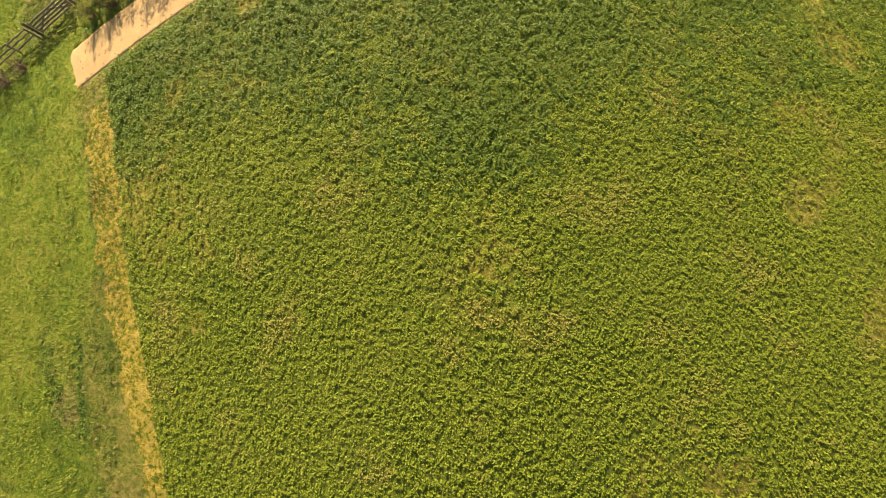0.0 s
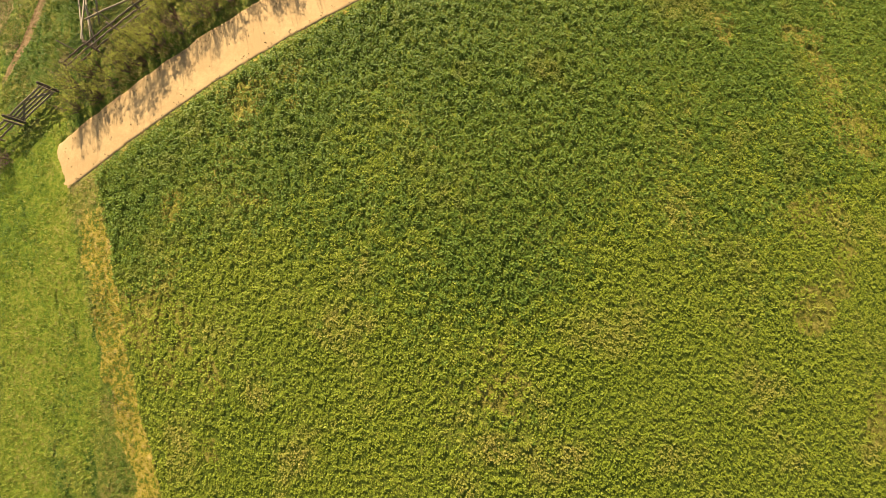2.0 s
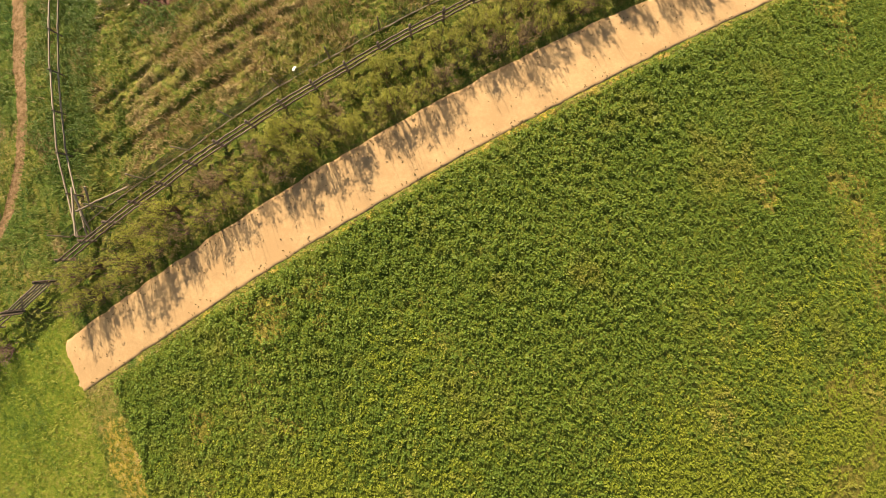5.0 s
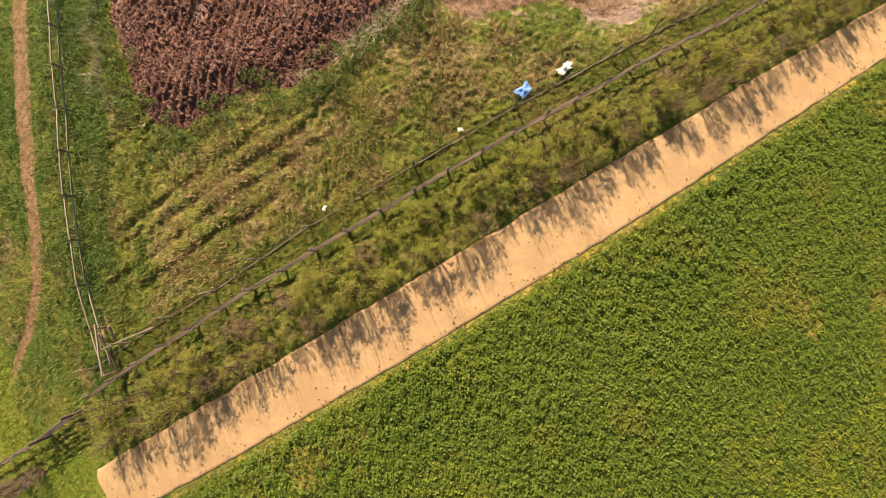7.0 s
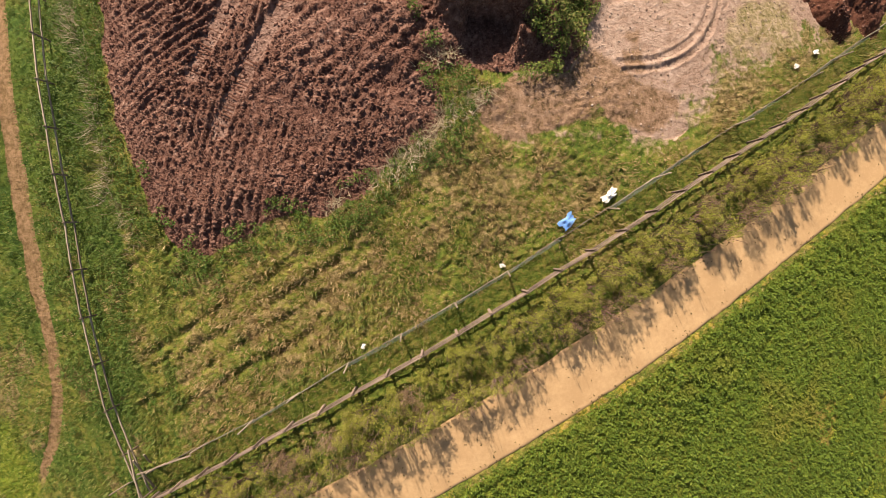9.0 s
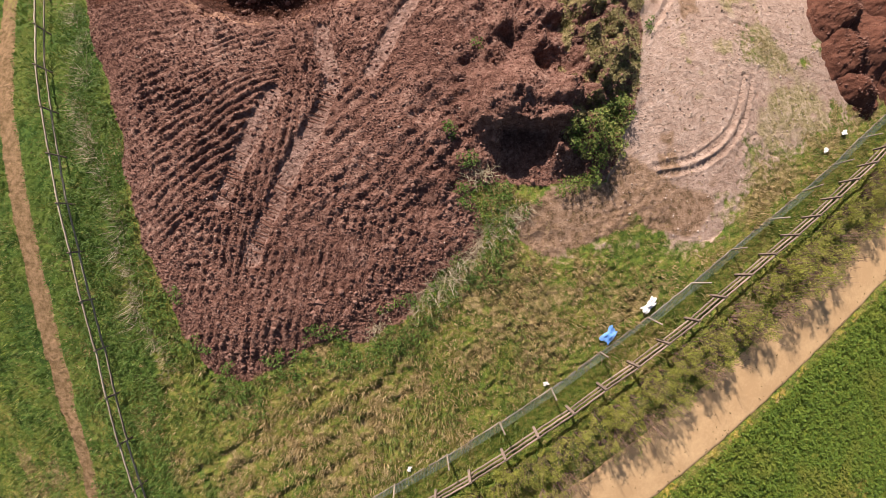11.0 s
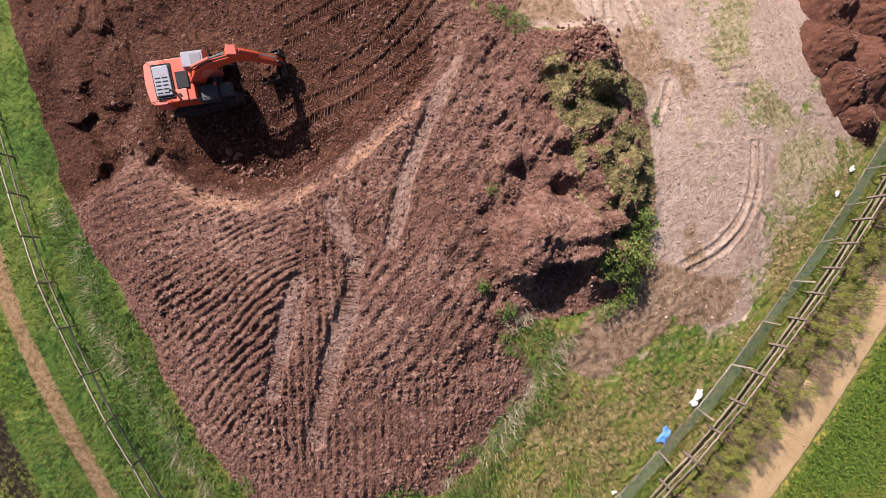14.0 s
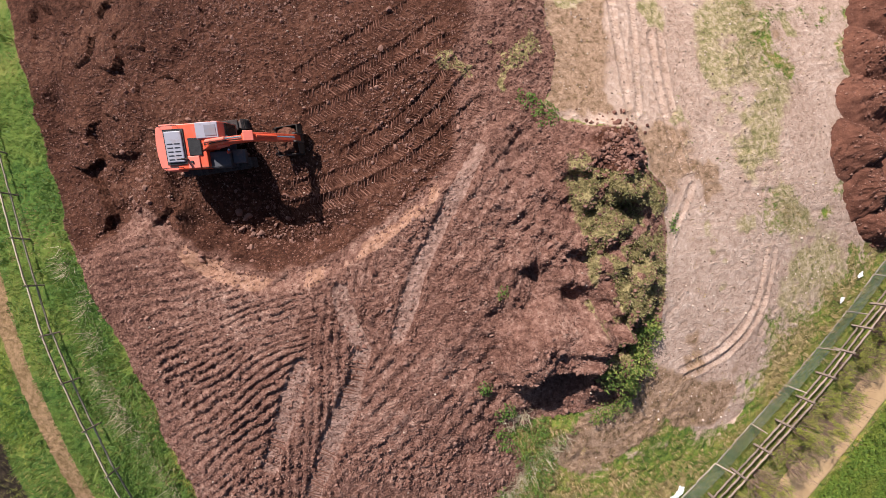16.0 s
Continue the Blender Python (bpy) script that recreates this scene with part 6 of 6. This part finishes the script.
# ---- litter ----
def crumpled(name, w, d, tall, mat, seed, n=14):
    """A crumpled sheet with a folded rim, two skins thick."""
    u = np.linspace(-0.5, 0.5, n)
    X, Y = np.meshgrid(u * w, u * d)
    T = np.arctan2(Y / d, X / w)
    ragged = 0.85 + 1.1 * fbm(np.cos(T) * 1.6 + seed, np.sin(T) * 1.6, 0.9, 3, seed)
    Z = tall * (0.5 + 1.6 * fbm(X * 2 + seed, Y * 2, 0.5, 3, seed + 1)) * (1 - np.maximum(np.abs(X / w), np.abs(Y / d)) * 1.2)
    top = np.stack([X * ragged, Y * ragged, np.maximum(Z, 0.02)], -1).reshape(-1, 3)
    low = top - np.array([0, 0, 0.018])
    i = (np.arange(n - 1)[:, None] * n + np.arange(n - 1)[None, :]).ravel()
    f = np.stack([i, i + 1, i + 1 + n, i + n], 1)
    return arrays(name, np.concatenate([top, low]), np.concatenate([f, f[:, ::-1] + n * n]), mat, True)


BLUE = worn("blue_plastic", (0.10, 0.27, 0.62), (0.30, 0.52, 0.85), 0.4, 0.35, 0.003, 0.4)
WHITE = worn("white_plastic", (0.62, 0.60, 0.52), (0.85, 0.84, 0.76), 0.4, 0.4, 0.003, 0.4)
for name, x, y, w, d, t, turn, mat, label, cat in (
        ("plastic_sheet", 5.0, 6.75, 1.0, 0.6, 0.2, 40, BLUE, "crumpled blue plastic sheet caught on the netting", "plastic sheet"),
        ("plastic_sack", 7.3, 7.95, 1.1, 0.5, 0.24, 35, WHITE, "torn white plastic sack lying by the netting", "sack"),
        ("paper_scrap", 1.5, 4.75, 0.30, 0.22, 0.10, 10, WHITE, "scrap of white wrapping in the grass", "litter"),
        ("paper_scrap", -5.7, 1.1, 0.26, 0.18, 0.10, 70, WHITE, "scrap of white wrapping in the grass", "litter"),
        ("paper_scrap", 20.6, 15.3, 0.45, 0.3, 0.12, 20, WHITE, "scrap of white wrapping in the grass", "litter"),
        ("paper_scrap", 22.4, 16.3, 0.5, 0.35, 0.12, 0, WHITE, "scrap of white wrapping in the grass", "litter")):
    ob = new(name, crumpled(name, w, d, t, mat, int(abs(x * 10)) + 3))
    ob.matrix_world = stand(x, y, turn, 0.12)
    tagged(ob, label, cat)
